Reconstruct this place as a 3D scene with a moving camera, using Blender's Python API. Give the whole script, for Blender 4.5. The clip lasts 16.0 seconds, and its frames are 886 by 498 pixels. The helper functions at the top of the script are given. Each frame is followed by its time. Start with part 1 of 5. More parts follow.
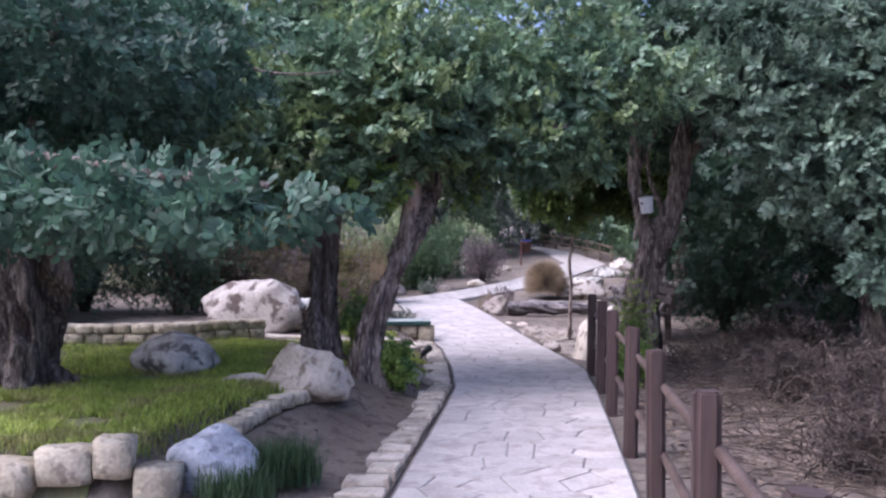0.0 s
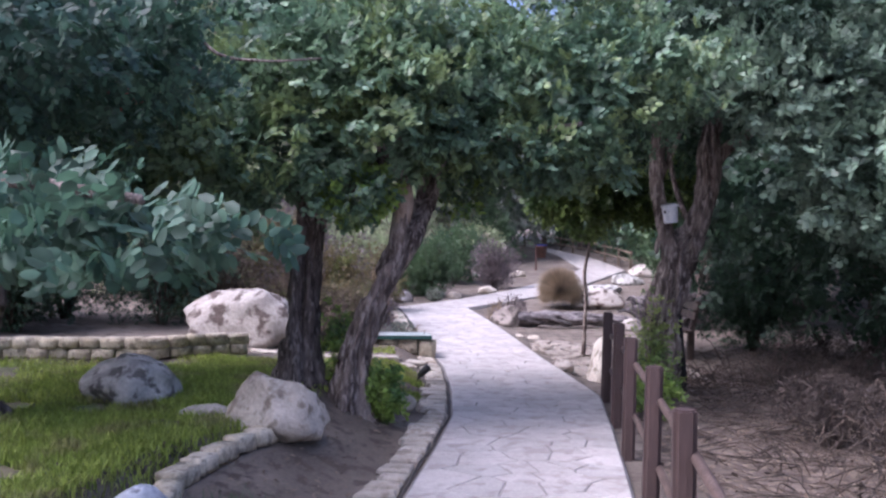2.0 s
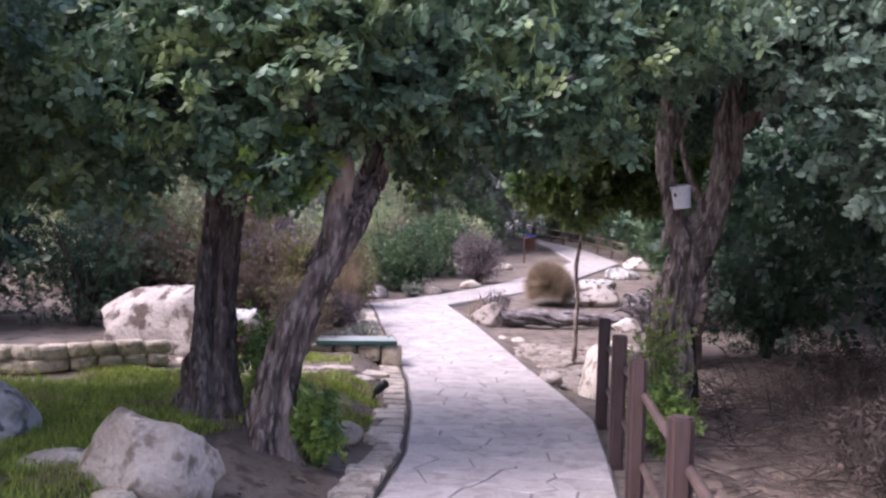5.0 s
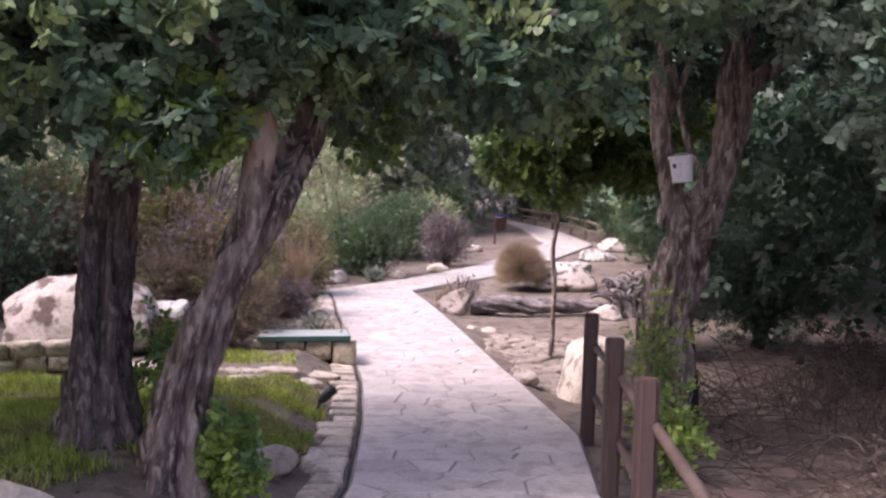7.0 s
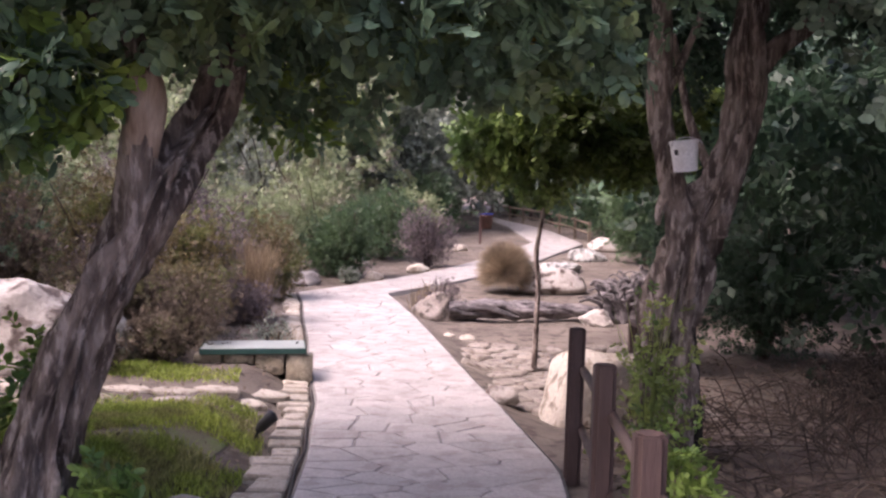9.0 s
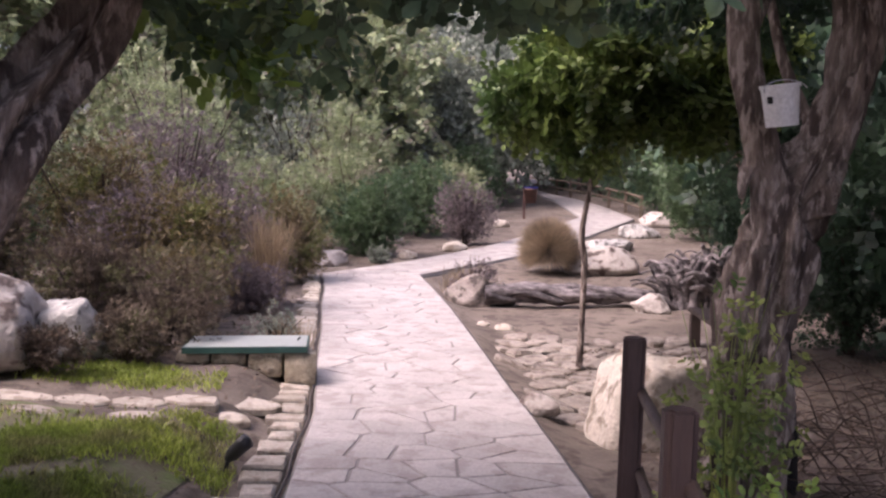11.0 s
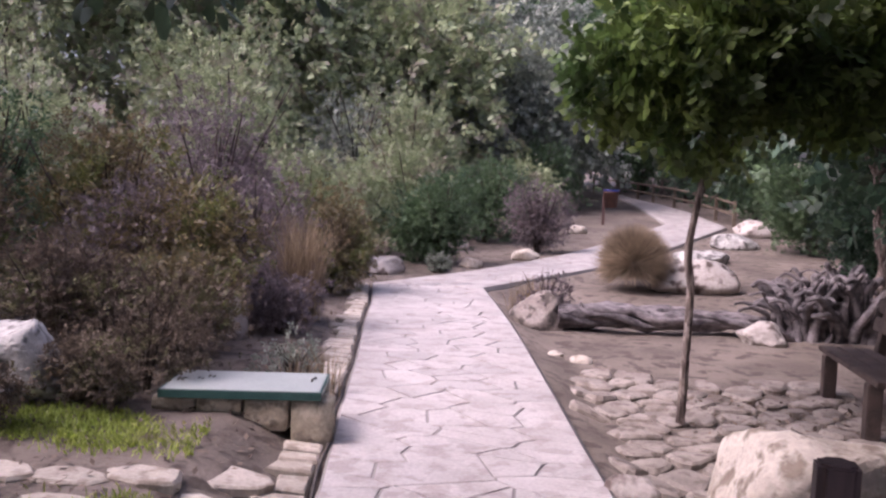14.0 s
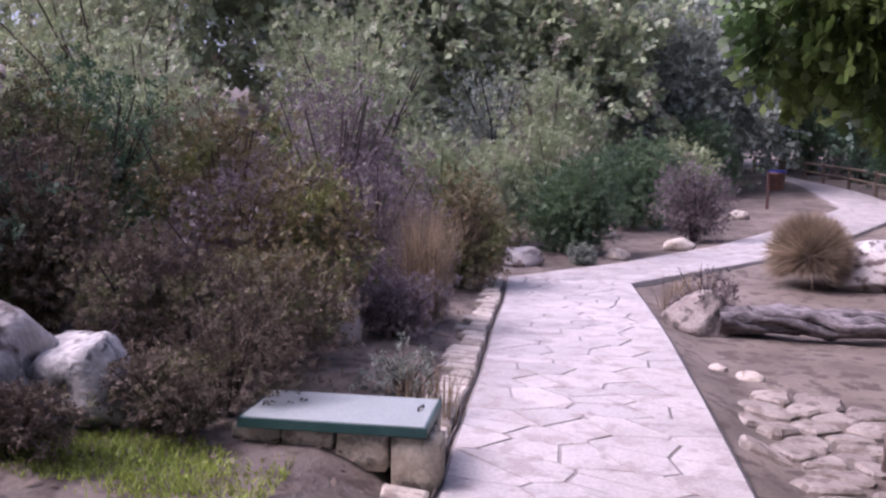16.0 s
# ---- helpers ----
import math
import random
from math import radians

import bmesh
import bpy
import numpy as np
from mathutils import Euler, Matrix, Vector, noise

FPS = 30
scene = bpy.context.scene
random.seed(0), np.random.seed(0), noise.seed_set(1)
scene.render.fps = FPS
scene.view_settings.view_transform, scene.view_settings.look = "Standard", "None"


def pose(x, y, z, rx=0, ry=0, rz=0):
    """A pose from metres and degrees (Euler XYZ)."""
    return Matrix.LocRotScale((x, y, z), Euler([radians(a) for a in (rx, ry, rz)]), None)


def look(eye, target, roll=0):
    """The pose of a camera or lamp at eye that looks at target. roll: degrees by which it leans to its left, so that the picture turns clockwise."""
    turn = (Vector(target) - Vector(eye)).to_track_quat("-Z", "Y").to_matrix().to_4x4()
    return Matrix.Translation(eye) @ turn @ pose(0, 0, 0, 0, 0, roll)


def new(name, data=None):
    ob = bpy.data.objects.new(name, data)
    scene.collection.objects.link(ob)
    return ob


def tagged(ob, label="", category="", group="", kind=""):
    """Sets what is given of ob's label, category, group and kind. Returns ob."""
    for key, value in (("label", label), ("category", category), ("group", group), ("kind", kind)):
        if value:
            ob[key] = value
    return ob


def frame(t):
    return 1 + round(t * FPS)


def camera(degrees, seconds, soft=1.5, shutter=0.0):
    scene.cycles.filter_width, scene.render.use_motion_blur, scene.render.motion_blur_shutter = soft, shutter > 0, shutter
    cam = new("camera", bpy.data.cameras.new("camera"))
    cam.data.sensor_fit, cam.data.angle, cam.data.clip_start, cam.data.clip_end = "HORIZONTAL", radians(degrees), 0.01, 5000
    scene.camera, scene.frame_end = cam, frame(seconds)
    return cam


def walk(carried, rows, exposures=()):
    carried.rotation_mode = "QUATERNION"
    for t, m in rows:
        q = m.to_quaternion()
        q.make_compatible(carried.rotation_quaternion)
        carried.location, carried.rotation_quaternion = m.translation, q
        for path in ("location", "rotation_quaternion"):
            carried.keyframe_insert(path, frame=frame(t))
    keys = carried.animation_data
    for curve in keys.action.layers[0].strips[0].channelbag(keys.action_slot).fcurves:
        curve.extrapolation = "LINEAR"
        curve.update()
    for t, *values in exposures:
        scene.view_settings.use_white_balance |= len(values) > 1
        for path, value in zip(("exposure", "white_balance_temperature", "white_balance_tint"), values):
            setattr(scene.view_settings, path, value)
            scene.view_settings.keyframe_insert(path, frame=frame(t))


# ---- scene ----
cam = camera(55.0, 16.0, soft=2.4)
PATH = [
    (0, (0.23, -1.574, 1.512), (0.106, 0.422, 1.516), 0.3),
    (0.5, (0.293, -1.353, 1.571), (0.126, 0.64, 1.562), 0.4),
    (1, (0.259, -1.07, 1.595), (0.077, 0.921, 1.564), 0.6),
    (1.5, (0.306, -0.788, 1.59), (0.128, 1.204, 1.55), 0.8),
    (2, (0.373, -0.519, 1.642), (0.206, 1.474, 1.645), 1.0),
    (2.5, (0.345, -0.219, 1.67), (0.196, 1.774, 1.764), 1.1),
    (3, (0.374, 0.062, 1.641), (0.232, 2.057, 1.684), 0.9),
    (3.5, (0.478, 0.333, 1.661), (0.323, 2.326, 1.693), 1.0),
    (4, (0.518, 0.655, 1.66), (0.363, 2.648, 1.674), 1.2),
    (6.3, (0.497, 2.126, 1.621), (0.391, 4.122, 1.563), 1.2),
    (6.5, (0.469, 2.263, 1.641), (0.378, 4.26, 1.577), 1.1),
    (7, (0.534, 2.584, 1.647), (0.458, 4.581, 1.585), 1.1),
    (7.5, (0.579, 2.857, 1.658), (0.513, 4.855, 1.598), 1.3),
    (8, (0.601, 3.199, 1.699), (0.568, 5.198, 1.636), 1.3),
    (8.2, (0.615, 3.28, 1.681), (0.587, 5.279, 1.626), 1.3),
    (10.5, (0.849, 4.644, 1.622), (0.704, 6.635, 1.511), 0.9),
    (11, (0.843, 4.986, 1.64), (0.678, 6.975, 1.513), 0.9),
    (11.5, (0.923, 5.245, 1.662), (0.715, 7.229, 1.522), 1.1),
    (12, (0.875, 5.528, 1.636), (0.65, 7.509, 1.488), 1.4),
    (12.5, (0.838, 5.87, 1.609), (0.597, 7.848, 1.43), 1.4),
    (13, (0.832, 6.114, 1.665), (0.55, 8.088, 1.511), 1.9),
    (13.5, (0.805, 6.382, 1.66), (0.5, 8.353, 1.519), 1.8),
    (14, (0.766, 6.721, 1.635), (0.431, 8.689, 1.507), 2.0),
    (14.5, (0.745, 6.99, 1.662), (0.357, 8.948, 1.532), 2.3),
    (15, (0.692, 7.273, 1.675), (0.258, 9.22, 1.527), 2.0),
    (15.5, (0.657, 7.588, 1.673), (0.178, 9.522, 1.51), 2.0),
    (16, (0.646, 7.749, 1.671), (-0.018, 9.627, 1.493), 1.3),
]
walk(cam, [(t, look(eye, target, roll)) for t, eye, target, roll in PATH],
     exposures=[(0, 1.1, 5200, 24), (4, 1.25, 5350, 28), (7, 1.3, 5950, 31), (11, 1.08, 6100, 30), (13, 0.88, 6000, 31), (16, 0.90, 5450, 39)])

# ---- light ----
SUN_EL, SUN_ROT = 52.0, 245.0
world = bpy.data.worlds.new("world")
scene.world = world
world.use_nodes = True
wn = world.node_tree.nodes
sky = wn.new("ShaderNodeTexSky")
sky.sky_type = "NISHITA"
sky.sun_disc = False
sky.sun_elevation, sky.sun_rotation = radians(SUN_EL), radians(SUN_ROT)
sky.air_density, sky.dust_density, sky.ozone_density = 1.0, 9.0, 0.6
wn["Background"].inputs["Strength"].default_value = 0.15
world.node_tree.links.new(sky.outputs[0], wn["Background"].inputs["Color"])
sun = new("sun", bpy.data.lights.new("sun", "SUN"))
sun.data.energy, sun.data.angle, sun.data.color = 0.8, radians(30), (1.0, 0.97, 0.94)
ra = radians(SUN_ROT)
sun.matrix_world = look((math.sin(ra) * 20, math.cos(ra) * 20, 20 * math.tan(radians(SUN_EL))), (0, 0, 0))


# ---- materials ----
def mat(name, base, alt, scale=6.0, rough=0.85, bump=0.3, fine=40.0, third=None, obj=0.0, island=0.0,
        trans=0.0, stretch=(1, 1, 1), spots=None):
    """Two-scale noise colour with fine relief; obj / island: brightness spread by object / by loose piece."""
    m = bpy.data.materials.new(name)
    m.use_nodes = True
    nt = m.node_tree
    nd, ln = nt.nodes, nt.links
    bs = nd["Principled BSDF"]
    bs.inputs["Roughness"].default_value = rough
    tc = nd.new("ShaderNodeNewGeometry")
    mp = nd.new("ShaderNodeMapping")
    mp.inputs["Scale"].default_value = stretch
    ln.new(tc.outputs["Position"], mp.inputs["Vector"])
    n1 = nd.new("ShaderNodeTexNoise")
    n1.inputs["Scale"].default_value, n1.inputs["Detail"].default_value = scale, 6
    n2 = nd.new("ShaderNodeTexNoise")
    n2.inputs["Scale"].default_value, n2.inputs["Detail"].default_value = fine, 4
    for n in (n1, n2):
        ln.new(mp.outputs[0], n.inputs["Vector"])
    r1 = nd.new("ShaderNodeValToRGB")
    r1.color_ramp.elements[0].position, r1.color_ramp.elements[1].position = 0.36, 0.64
    r1.color_ramp.elements[0].color, r1.color_ramp.elements[1].color = (*base, 1), (*alt, 1)
    ln.new(n1.outputs["Fac"], r1.inputs["Fac"])
    col = r1.outputs["Color"]
    if third:
        mx = nd.new("ShaderNodeMix")
        mx.data_type = "RGBA"
        r2 = nd.new("ShaderNodeValToRGB")
        r2.color_ramp.elements[0].position, r2.color_ramp.elements[1].position = 0.52, 0.62
        n3 = nd.new("ShaderNodeTexNoise")
        n3.inputs["Scale"].default_value, n3.inputs["Detail"].default_value = spots or scale * 2.7, 5
        ln.new(mp.outputs[0], n3.inputs["Vector"])
        ln.new(n3.outputs["Fac"], r2.inputs["Fac"])
        ln.new(r2.outputs["Color"], mx.inputs[0])
        ln.new(col, mx.inputs[6])
        mx.inputs[7].default_value = (*third, 1)
        col = mx.outputs[2]
    mr = nd.new("ShaderNodeMapRange")
    mr.inputs["To Min"].default_value, mr.inputs["To Max"].default_value = 0.65, 1.35
    ln.new(n2.outputs["Fac"], mr.inputs["Value"])
    val = mr.outputs[0]
    for amount, node, sock in ((obj, "ShaderNodeObjectInfo", "Random"), (island, "ShaderNodeNewGeometry", "Random Per Island")):
        if amount:
            oi = nd.new(node)
            m2 = nd.new("ShaderNodeMapRange")
            m2.inputs["To Min"].default_value, m2.inputs["To Max"].default_value = 1 - amount, 1 + amount
            ln.new(oi.outputs[sock], m2.inputs["Value"])
            mu = nd.new("ShaderNodeMath")
            mu.operation = "MULTIPLY"
            ln.new(val, mu.inputs[0])
            ln.new(m2.outputs[0], mu.inputs[1])
            val = mu.outputs[0]
    hs = nd.new("ShaderNodeHueSaturation")
    ln.new(col, hs.inputs["Color"])
    ln.new(val, hs.inputs["Value"])
    ln.new(hs.outputs[0], bs.inputs["Base Color"])
    if bump:
        bp = nd.new("ShaderNodeBump")
        bp.inputs["Strength"].default_value, bp.inputs["Distance"].default_value = bump, 0.02
        ad = nd.new("ShaderNodeMath")
        ln.new(n1.outputs["Fac"], ad.inputs[0])
        ln.new(n2.outputs["Fac"], ad.inputs[1])
        ln.new(ad.outputs[0], bp.inputs["Height"])
        ln.new(bp.outputs[0], bs.inputs["Normal"])
    if trans:
        tl = nd.new("ShaderNodeBsdfTranslucent")
        ms = nd.new("ShaderNodeMixShader")
        ms.inputs[0].default_value = trans
        ln.new(hs.outputs[0], tl.inputs["Color"])
        ln.new(bs.outputs[0], ms.inputs[1])
        ln.new(tl.outputs[0], ms.inputs[2])
        ln.new(ms.outputs[0], nd["Material Output"].inputs["Surface"])
    return m


def leafmat(name, base, alt, third=None, rough=0.5, island=0.45, trans=0.35):
    return mat(name, base, alt, scale=1.3, rough=rough, bump=0, fine=30, third=third, island=island, trans=trans, spots=2.2)


M = {}
M["dirt"] = mat("dirt", (0.115, 0.092, 0.073), (0.195, 0.160, 0.130), 1.3, 0.95, 0.6, 35, third=(0.085, 0.066, 0.051), spots=6)
M["lawn_soil"] = mat("lawn_soil", (0.125, 0.125, 0.058), (0.195, 0.165, 0.11), 1.8, 0.95, 0.6, 40, third=(0.12, 0.155, 0.05), spots=5)
M["mortar"] = mat("mortar", (0.225, 0.205, 0.19), (0.285, 0.262, 0.245), 3, 0.9, 0.4, 60)
M["paving"] = mat("paving", (0.382, 0.350, 0.324), (0.458, 0.427, 0.401), 2.4, 0.62, 0.25, 45, third=(0.331, 0.292, 0.267), obj=0.10, island=0.10)
M["edging"] = mat("edging", (0.378, 0.333, 0.270), (0.504, 0.450, 0.378), 4, 0.85, 0.5, 45, third=(0.297, 0.252, 0.198), obj=0.16, island=0.1)
M["block"] = mat("block", (0.42, 0.36, 0.26), (0.58, 0.52, 0.40), 5, 0.85, 0.6, 40, third=(0.30, 0.26, 0.20), obj=0.15)
M["rock_tan"] = mat("rock_tan", (0.40, 0.345, 0.275), (0.56, 0.505, 0.425), 3, 0.85, 0.9, 28, third=(0.25, 0.205, 0.155))
M["rock_grey"] = mat("rock_grey", (0.270, 0.261, 0.243), (0.495, 0.477, 0.441), 6, 0.85, 0.9, 30, third=(0.126, 0.117, 0.108), spots=9)
M["rock_brown"] = mat("rock_brown", (0.20, 0.165, 0.14), (0.33, 0.285, 0.25), 6, 0.9, 0.9, 30, third=(0.12, 0.10, 0.085), spots=9)
M["rock_blue"] = mat("rock_blue", (0.356, 0.376, 0.416), (0.554, 0.574, 0.614), 7, 0.85, 0.9, 35, third=(0.238, 0.248, 0.277), spots=14)
M["rock_pink"] = mat("rock_pink", (0.362, 0.321, 0.285), (0.474, 0.432, 0.390), 3, 0.85, 0.9, 25, third=(0.112, 0.084, 0.070), spots=5)
M["cobble"] = mat("cobble", (0.215, 0.183, 0.152), (0.315, 0.275, 0.234), 4, 0.88, 0.7, 40, third=(0.165, 0.135, 0.11), obj=0.14)
M["bark"] = mat("bark", (0.042, 0.032, 0.028), (0.165, 0.135, 0.118), 18, 0.95, 1.0, 80, third=(0.235, 0.20, 0.178), stretch=(1, 1, 0.3), spots=34)
M["bark_grey"] = mat("bark_grey", (0.075, 0.055, 0.046), (0.29, 0.235, 0.20), 14, 0.95, 1.0, 95, third=(0.389, 0.329, 0.290), stretch=(1, 1, 0.3), spots=28)
M["torn_wood"] = mat("torn_wood", (0.26, 0.18, 0.13), (0.42, 0.33, 0.26), 14, 0.9, 0.8, 60, stretch=(1, 1, 0.3))
M["dead_wood"] = mat("dead_wood", (0.085, 0.074, 0.074), (0.235, 0.21, 0.208), 14, 0.95, 1.0, 60, obj=0.25, stretch=(0.5, 1, 1))
M["wood_dark"] = mat("wood_dark", (0.014, 0.012, 0.011), (0.034, 0.029, 0.026), 14, 0.95, 0.8, 60, stretch=(1, 1, 0.3))
# darker copy of the twig brown, canopy shade put into it
M["twig_shaded"] = mat("twig_shaded", (0.026, 0.019, 0.015), (0.06, 0.045, 0.036), 4, 0.95, 0.3, 40, island=0.4)
M["litter"] = mat("litter", (0.095, 0.070, 0.052), (0.19, 0.145, 0.108), 4, 0.95, 0.2, 40, island=0.4)
M["twig"] = mat("twig", (0.040, 0.028, 0.021), (0.094, 0.072, 0.055), 4, 0.95, 0.3, 40, island=0.4)
M["post_wood"] = mat("post_wood", (0.040, 0.024, 0.020), (0.064, 0.039, 0.034), 5, 0.6, 0.3, 60, stretch=(1, 1, 0.15))
M["rail_wood"] = mat("rail_wood", (0.060, 0.039, 0.031), (0.098, 0.068, 0.056), 6, 0.55, 0.3, 60)
M["far_rail"] = mat("far_rail", (0.10, 0.076, 0.052), (0.15, 0.115, 0.08), 6, 0.7, 0.2, 60)
M["bench_wood"] = mat("bench_wood", (0.046, 0.033, 0.028), (0.088, 0.063, 0.052), 8, 0.7, 0.4, 60)
M["lid_green"] = mat("lid_green", (0.312, 0.351, 0.335), (0.359, 0.390, 0.374), 3, 0.35, 0.05, 80)
M["lid_rim"] = mat("lid_rim", (0.022, 0.072, 0.064), (0.036, 0.10, 0.088), 5, 0.45, 0.05, 80)
M["hose"] = mat("hose", (0.05, 0.04, 0.035), (0.09, 0.075, 0.065), 8, 0.7, 0.2, 60)
M["bucket_white"] = mat("bucket_white", (0.74, 0.74, 0.74), (0.82, 0.82, 0.82), 8, 0.4, 0.05, 60)
M["black"] = mat("black", (0.015, 0.015, 0.017), (0.03, 0.03, 0.03), 8, 0.5, 0.1, 60)
M["steel"] = mat("steel", (0.4, 0.4, 0.42), (0.5, 0.5, 0.52), 8, 0.4, 0.05, 60)
M["bin_brown"] = mat("bin_brown", (0.06, 0.03, 0.025), (0.10, 0.05, 0.04), 8, 0.6, 0.2, 60)
M["bag_blue"] = mat("bag_blue", (0.03, 0.05, 0.35), (0.05, 0.09, 0.45), 20, 0.4, 0.3, 60)
M["grass"] = leafmat("grass", (0.21, 0.29, 0.045), (0.38, 0.45, 0.09), third=(0.30, 0.30, 0.11), rough=0.6)
M["straw"] = leafmat("straw", (0.27, 0.205, 0.125), (0.36, 0.29, 0.19), rough=0.8)
# leaf-litter brown, darkened for the shade under the canopy
M["litter_soil"] = mat("litter_soil", (0.085, 0.064, 0.052), (0.165, 0.128, 0.104), 2.2, 0.95, 0.8, 40, third=(0.20, 0.155, 0.115), spots=9)
M["straw_brown"] = leafmat("straw_brown", (0.25, 0.19, 0.125), (0.36, 0.29, 0.20), rough=0.9)
M["leaf_carob"] = leafmat("leaf_carob", (0.096, 0.165, 0.103), (0.165, 0.25, 0.142), third=(0.205, 0.275, 0.11))
M["leaf_big"] = leafmat("leaf_big", (0.036, 0.080, 0.052), (0.062, 0.122, 0.076), rough=0.62)
# dark green with the deep shade under the trees put into the colour
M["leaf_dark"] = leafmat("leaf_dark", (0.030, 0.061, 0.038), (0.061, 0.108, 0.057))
M["leaf_right"] = leafmat("leaf_right", (0.115, 0.175, 0.125), (0.20, 0.275, 0.19))
M["leaf_yellow"] = leafmat("leaf_yellow", (0.148, 0.244, 0.052), (0.295, 0.401, 0.086), third=(0.104, 0.192, 0.052))
M["leaf_shoot"] = leafmat("leaf_shoot", (0.20, 0.27, 0.075), (0.36, 0.41, 0.11), third=(0.13, 0.20, 0.06))
M["leaf_sapling"] = leafmat("leaf_sapling", (0.081, 0.131, 0.033), (0.163, 0.219, 0.053), third=(0.062, 0.112, 0.033))
M["leaf_olive"] = leafmat("leaf_olive", (0.192, 0.224, 0.176), (0.320, 0.352, 0.288))
M["leaf_mastic"] = leafmat("leaf_mastic", (0.053, 0.098, 0.045), (0.105, 0.165, 0.075))
M["leaf_brown"] = leafmat("leaf_brown", (0.112, 0.086, 0.046), (0.178, 0.144, 0.062), third=(0.135, 0.155, 0.045))
M["leaf_purple"] = leafmat("leaf_purple", (0.14, 0.110, 0.112), (0.20, 0.165, 0.168))
M["leaf_dry"] = leafmat("leaf_dry", (0.085, 0.064, 0.048), (0.15, 0.118, 0.085), third=(0.13, 0.13, 0.06), rough=0.85)
M["leaf_hill"] = leafmat("leaf_hill", (0.215, 0.268, 0.135), (0.345, 0.40, 0.215), third=(0.25, 0.23, 0.165), island=0.28)
M["leaf_red"] = leafmat("leaf_red", (0.22, 0.06, 0.05), (0.30, 0.10, 0.07))
M["leaf_gold"] = leafmat("leaf_gold", (0.55, 0.32, 0.04), (0.65, 0.42, 0.08))

# ---- mesh helpers ----
rng = np.random.default_rng(7)


def empty(name, at, label, category, group="", kind=""):
    ob = new(name)
    ob.location = at
    return tagged(ob, label, category, group, kind)


def mesh_np(name, verts, faces, material, smooth=False):
    """A mesh from arrays; faces: an (n, k) array."""
    me = bpy.data.meshes.new(name)
    verts = np.asarray(verts, dtype=np.float32).reshape(-1, 3)
    faces = np.asarray(faces, dtype=np.int32)
    n, k = faces.shape
    me.vertices.add(len(verts))
    me.vertices.foreach_set("co", verts.ravel())
    me.loops.add(n * k)
    me.loops.foreach_set("vertex_index", faces.ravel())
    me.polygons.add(n)
    me.polygons.foreach_set("loop_start", np.arange(0, n * k, k, dtype=np.int32))
    me.polygons.foreach_set("loop_total", np.full(n, k, dtype=np.int32))
    me.update(calc_edges=True)
    if smooth:
        me.polygons.foreach_set("use_smooth", np.ones(n, dtype=bool))
    me.materials.append(material)
    return me


def put(ob, parent):
    if parent:
        ob.parent = parent
    return ob


def part_np(name, verts, faces, material, parent=None, label="", smooth=False):
    """Links arrays as one mesh; coordinates are local to the parent."""
    ob = put(new(name, mesh_np(name, verts, faces, material, smooth)), parent)
    return tagged(ob, label)


def part(name, bm, material, parent=None, label="", smooth=False):
    """Links a bmesh as one mesh object under a thing or under a part."""
    me = bpy.data.meshes.new(name)
    bm.to_mesh(me)
    bm.free()
    if smooth:
        for p in me.polygons:
            p.use_smooth = True
    me.materials.append(material)
    return tagged(put(new(name, me), parent), label)


def box(sx, sy, sz, bevel=0.006, m=Matrix()):
    bm = bmesh.new()
    bmesh.ops.create_cube(bm, size=1, matrix=m @ Matrix.Diagonal((sx, sy, sz, 1)))
    if bevel:
        bmesh.ops.bevel(bm, geom=bm.edges[:], offset=bevel, segments=2, affect="EDGES", clamp_overlap=True)
    return bm


KY = [-60, 8, 12, 18, 24, 35, 45, 70, 120, 400]
KZ = [0, 0, 0.07, 0.33, 0.72, 1.5, 2.0, 3.0, 5.0, 16.0]


def smooth01(a):
    a = np.clip(a, 0, 1)
    return a * a * (3 - 2 * a)


LE_Y, LE_X = [-9, -2, 2, 4, 6, 7.7, 9.2, 10.9, 12.4, 13.9, 15.3, 16.8, 18.15], [-0.95, -0.62, -0.45, -0.38, -0.27, -0.21, -0.33, -0.56, -0.90, -1.20, -1.52, -1.82, -2.16]
RE_Y, RE_X = [-9, -2, 4, 7.8, 9.1, 10.9, 12.3, 13.9, 15.5, 17.0, 18.25, 20.6, 28], [0.65, 0.88, 1.13, 1.33, 1.36, 1.03, 0.75, 0.42, 0.08, -0.28, -0.6, 0.96, 4.1]


